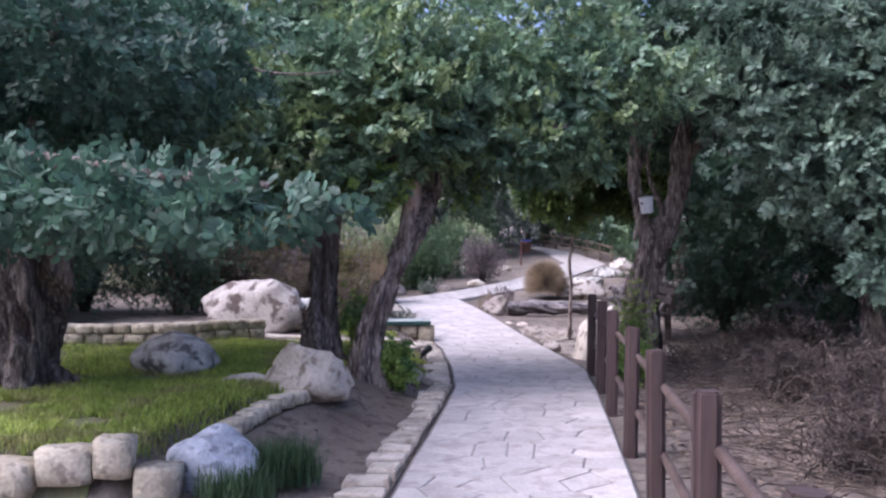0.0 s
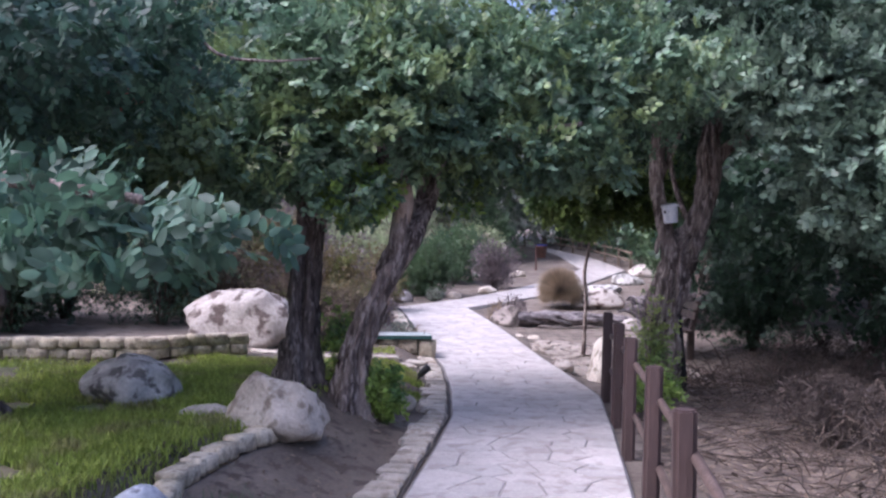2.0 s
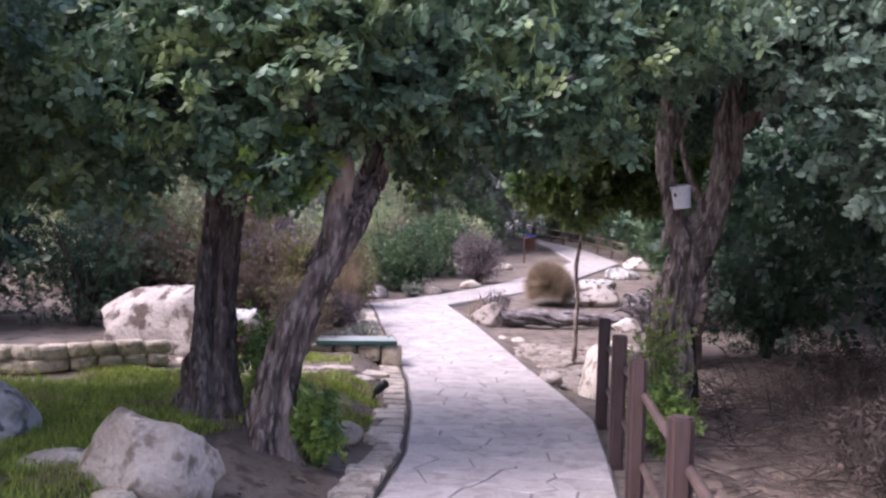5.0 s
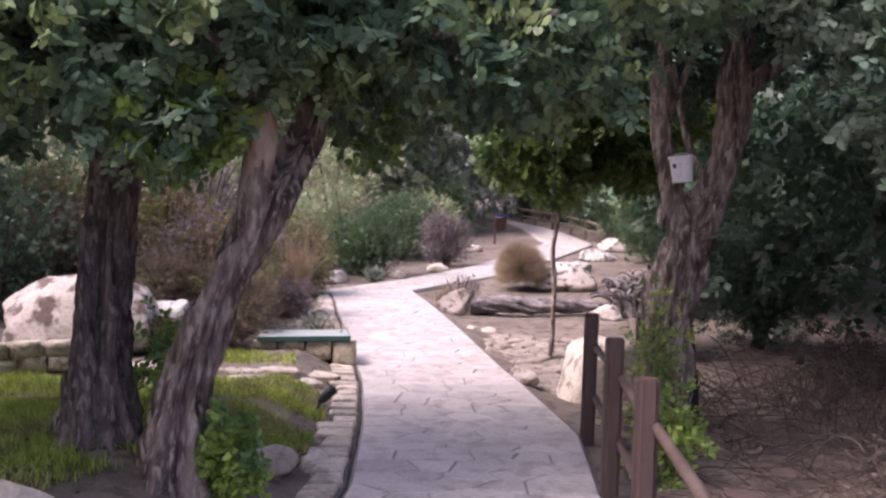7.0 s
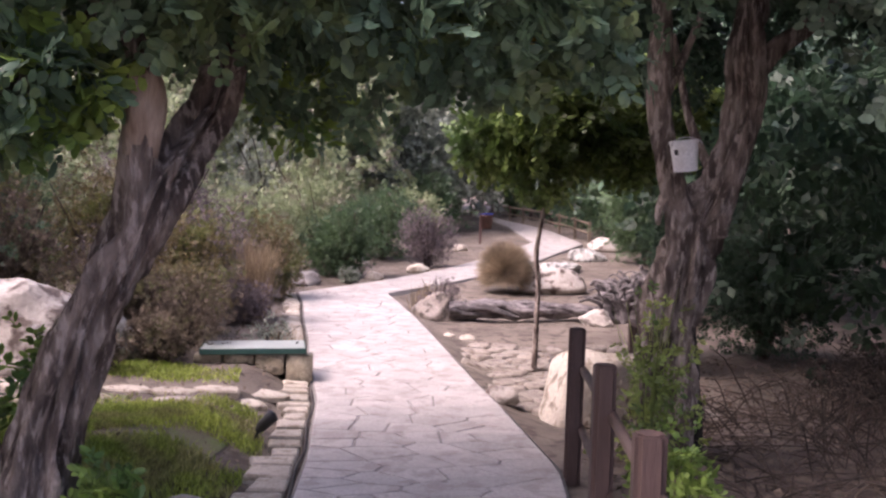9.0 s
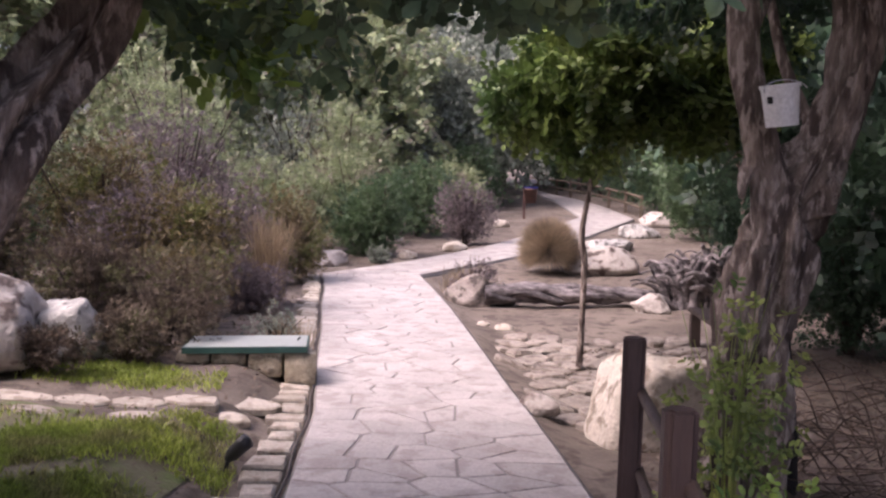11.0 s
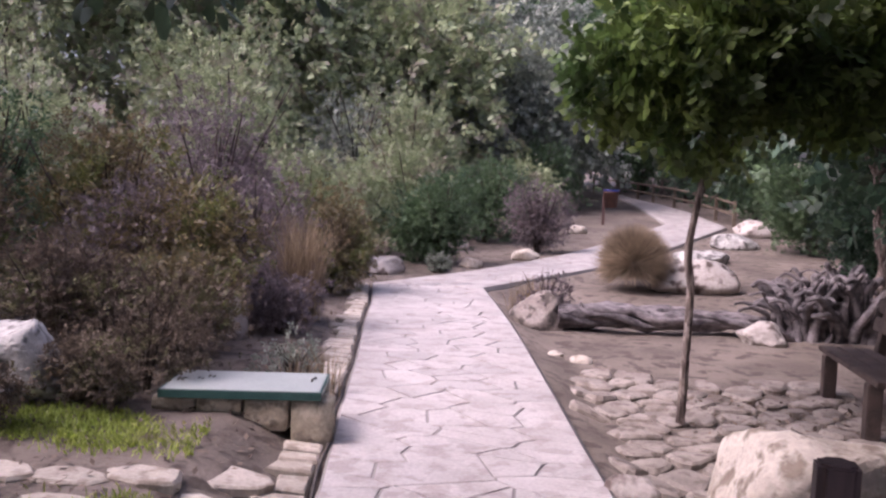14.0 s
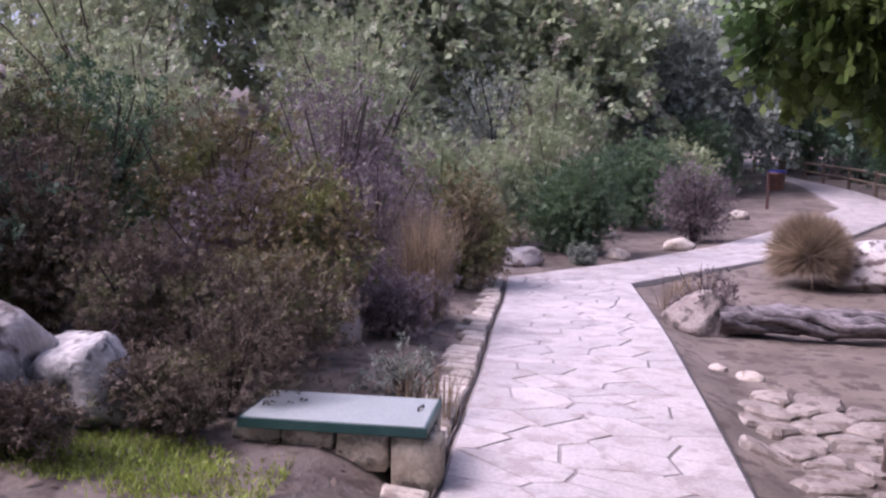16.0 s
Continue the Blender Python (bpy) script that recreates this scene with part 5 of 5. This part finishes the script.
tagged(part_np("leaf_litter", v, f, M["litter"]), "dry brown fallen leaves on bare earth", "leaves", kind="stuff")


# ---- stones of the ground, last ----
def voronoi(seeds, lo, hi, gap):
    """Irregular cells round seeds in a rectangle, each shrunk by half the gap: lists of corners."""
    s = np.array(seeds)
    cells = []
    for i, p in enumerate(s):
        poly = [(lo[0], lo[1]), (hi[0], lo[1]), (hi[0], hi[1]), (lo[0], hi[1])]
        dist = np.hypot(*(s - p).T)
        for j in np.argsort(dist)[1:18]:
            q = s[j]
            nrm = (q - p) / max(dist[j], 1e-6)
            c = (p + q) @ nrm / 2 - gap / 2
            out = []
            for a, b in zip(poly, poly[1:] + poly[:1]):
                da, db = a[0] * nrm[0] + a[1] * nrm[1] - c, b[0] * nrm[0] + b[1] * nrm[1] - c
                if da <= 0:
                    out.append(a)
                if da * db < 0:
                    t = da / (da - db)
                    out.append((a[0] + (b[0] - a[0]) * t, a[1] + (b[1] - a[1]) * t))
            poly = out
            if len(poly) < 3:
                break
        if len(poly) >= 3:
            cells.append(poly)
    return cells


def stone_mesh(poly, h, inset, material, wob=0.0):
    """A flat stone: sides, a small worn shoulder and a top; corners round their own centre."""
    c = np.mean(np.array(poly), axis=0)
    bm = bmesh.new()
    rings = []
    for z, k in ((-0.02, 1.0), (h - inset, 1.0), (h, None)):
        ring = []
        for x, y in poly:
            dx, dy = x - c[0], y - c[1]
            r = math.hypot(dx, dy) + 1e-6
            q = 1.0 if k else max(0.3, 1 - inset * 1.4 / r)
            ring.append(bm.verts.new((dx * q, dy * q, z + (wob * noise.noise(Vector((x * 3, y * 3, z))) if k is None else 0))))
        rings.append(ring)
    m = len(poly)
    for a, b in zip(rings[:-1], rings[1:]):
        for k in range(m):
            bm.faces.new((a[k], a[(k + 1) % m], b[(k + 1) % m], b[k]))
    bm.faces.new(rings[-1])
    me = bpy.data.meshes.new("stone")
    bm.to_mesh(me)
    bm.free()
    me.materials.append(material)
    return me, c


def lay(me, c, parent, zoff, name="stone", tilt=0.0, steep=1.0):
    ob = put(new(name, me), parent)
    e = 0.1
    sx = (gz(c[0] + e, c[1]) - gz(c[0] - e, c[1])) / (2 * e)
    sy = (gz(c[0], c[1] + e) - gz(c[0], c[1] - e)) / (2 * e)
    sx, sy = max(-steep, min(steep, sx)), max(-steep, min(steep, sy))
    ob.location = (c[0], c[1], gz(c[0], c[1]) + zoff)
    ob.rotation_euler = (math.atan(sy) + random.uniform(-tilt, tilt), -math.atan(sx) + random.uniform(-tilt, tilt), 0)
    return ob


def pave(pairs, parent, u0, u1, step_u, across, length, zoff, gap, joined=False, h=0.009):
    """Crazy paving between the edges of a path."""
    rr = random.Random(31)
    rows = int((u1 - u0) * length / step_u)
    seeds = []
    for r in range(rows):
        k = across + rr.choice((-1, 0, 0, 1))
        for j in range(k):
            if rr.random() > 0.16:
                seeds.append(((j + 0.5 + rr.uniform(-0.4, 0.4)) / k * 1.5, 1.45 * (r + 0.5 + rr.uniform(-0.42, 0.42)) * step_u))
    cells = voronoi(seeds, (0.0, 0.0), (1.5, 1.45 * rows * step_u), gap)
    bms = []
    for poly in cells:
        w = []
        for s, q in poly:
            a, b = edge(pairs, u0 + (u1 - u0) * q / (1.45 * rows * step_u))
            p = a.lerp(b, 0.012 + 0.976 * s / 1.5)
            w.append((p.x, p.y))
        me, c = stone_mesh(w, h, 0.004, M["paving"])
        if not joined:
            lay(me, c, parent, zoff)
        else:
            bms.append((me, c))
    if joined:
        vs, fs, off = [], [], 0
        for me, c in bms:
            for v in me.vertices:
                x, y = v.co.x + c[0], v.co.y + c[1]
                vs.append((x, y, gz(x, y) + zoff + v.co.z))
            for p in me.polygons:
                ids = [q + off for q in p.vertices]
                for k in range(1, len(ids) - 1):
                    fs.append((ids[0], ids[k], ids[k + 1]))
            off += len(me.vertices)
            bpy.data.meshes.remove(me)
        tagged(part_np("paving", vs, fs, M["paving"], parent), kind="stuff")


U = 12.0
pave(PAIRS, path_near, 2.4 / U, 1.0, 0.25, 5, 20.0, 0.025, 0.018)
pave(PAIRS, path_near, 0.0, 1.0 / U, 0.3, 5, 84.0, 0.025, 0.018, joined=True)
pave(PAIRS, path_near, 1.0 / U, 2.4 / U, 0.27, 5, 41.0, 0.025, 0.018, joined=True)
pave(PAIRS2, path_far, 0.0, 1.0, 0.34, 4, 32.0, 0.032, 0.014, joined=True)

# edging stones on the lawn side of the path
rr = random.Random(17)
border = empty("path_border", (0, 0, 0), "row of rough pale stones bordering the path", "border", kind="structure")
s = 2.6 / U
while s < 0.985:
    a, b = edge(PAIRS, s)
    a2, _ = edge(PAIRS, min(1, s + 0.012))
    L = rr.uniform(0.13, 0.24)
    d = (a2 - a).normalized()
    nrm = Vector((-d.y, d.x))
    w = rr.uniform(0.17, 0.30) * (1.0 if a.y > 4 else 1.2)
    o = a + nrm * 0.045
    quad = [o, o + nrm * w, o + nrm * (w * rr.uniform(0.8, 1.1)) + d * L * 0.92, o + d * L * 0.96]
    poly = [(q.x + rr.uniform(-0.012, 0.012), q.y + rr.uniform(-0.012, 0.012)) for q in reversed(quad)]
    mid = (Vector(poly[1]) + Vector(poly[2])) / 2 - d * 0.0
    me, c = stone_mesh(poly, 0.055, 0.014, M["edging"], 0.012)
    lay(me, c, border, 0.0, tilt=0.03, steep=0.08)
    s += (L + 0.012) / (1.42 * U)

# flat stones sunk in the earth beside the sapling
cob = empty("cobbles", (0, 0, 0), "rough flat stones set in bare earth", "paving", kind="structure")
seeds = []
for r in range(19):
    for j in range(8):
        seeds.append((0.2 + (j + 0.5 * (r % 2) + rr.uniform(-0.3, 0.3)) * 0.36, 11.05 + (r + rr.uniform(-0.3, 0.3)) * 0.185))
for poly in voronoi(seeds, (0.1, 10.95), (3.0, 14.55), 0.035):
    c = np.mean(np.array(poly), axis=0)
    _, redge = 0, float(np.interp(c[1], [10.9, 12.3, 13.9, 15.5], [1.03, 0.75, 0.42, 0.08]))
    if min(p[0] for p in poly) < redge + 0.07 or (c[0] > 1.3 and c[1] < 11.15):
        continue
    if rr.random() < 0.03 + 0.25 * max(0, c[1] - 13.6):
        continue
    poly2 = []
    for a, b in zip(poly, poly[1:] + poly[:1]):
        for t in (0.2, 0.8):
            poly2.append((a[0] + (b[0] - a[0]) * t + rr.uniform(-0.008, 0.008), a[1] + (b[1] - a[1]) * t + rr.uniform(-0.008, 0.008)))
    me, c = stone_mesh(poly2, 0.045, 0.018, M["cobble"], 0.02)
    lay(me, c, cob, rr.uniform(-0.032, -0.004), tilt=0.05)

# stepping stones across the thin grass
for i, (x, y, L, w) in enumerate([(-3.2, 10.0, 0.45, 0.22), (-2.75, 10.1, 0.4, 0.2), (-2.35, 10.2, 0.42, 0.2), (-1.95, 10.25, 0.36, 0.2), (-1.6, 10.3, 0.36, 0.2), (-1.25, 10.42, 0.34, 0.2), (-1.0, 10.75, 0.42, 0.24),
                                  (-2.1, 9.95, 0.3, 0.14), (-1.45, 10.02, 0.3, 0.14), (-1.0, 10.35, 0.26, 0.16)]):
    poly = [(x + L * 0.62 * math.cos(t) * rr.uniform(0.75, 1.15), y + w * 0.66 * math.sin(t) * rr.uniform(0.7, 1.15)) for t in np.linspace(0, 6.283, 9)[:-1]]
    me, c = stone_mesh(poly, 0.035, 0.012, M["edging"], 0.01)
    ob = lay(me, c, None, -0.026, name="stepping_stone", tilt=0.02, steep=0.08)
    tagged(ob, "flat pale stone sunk in thin grass", "stone", "stepping stones")
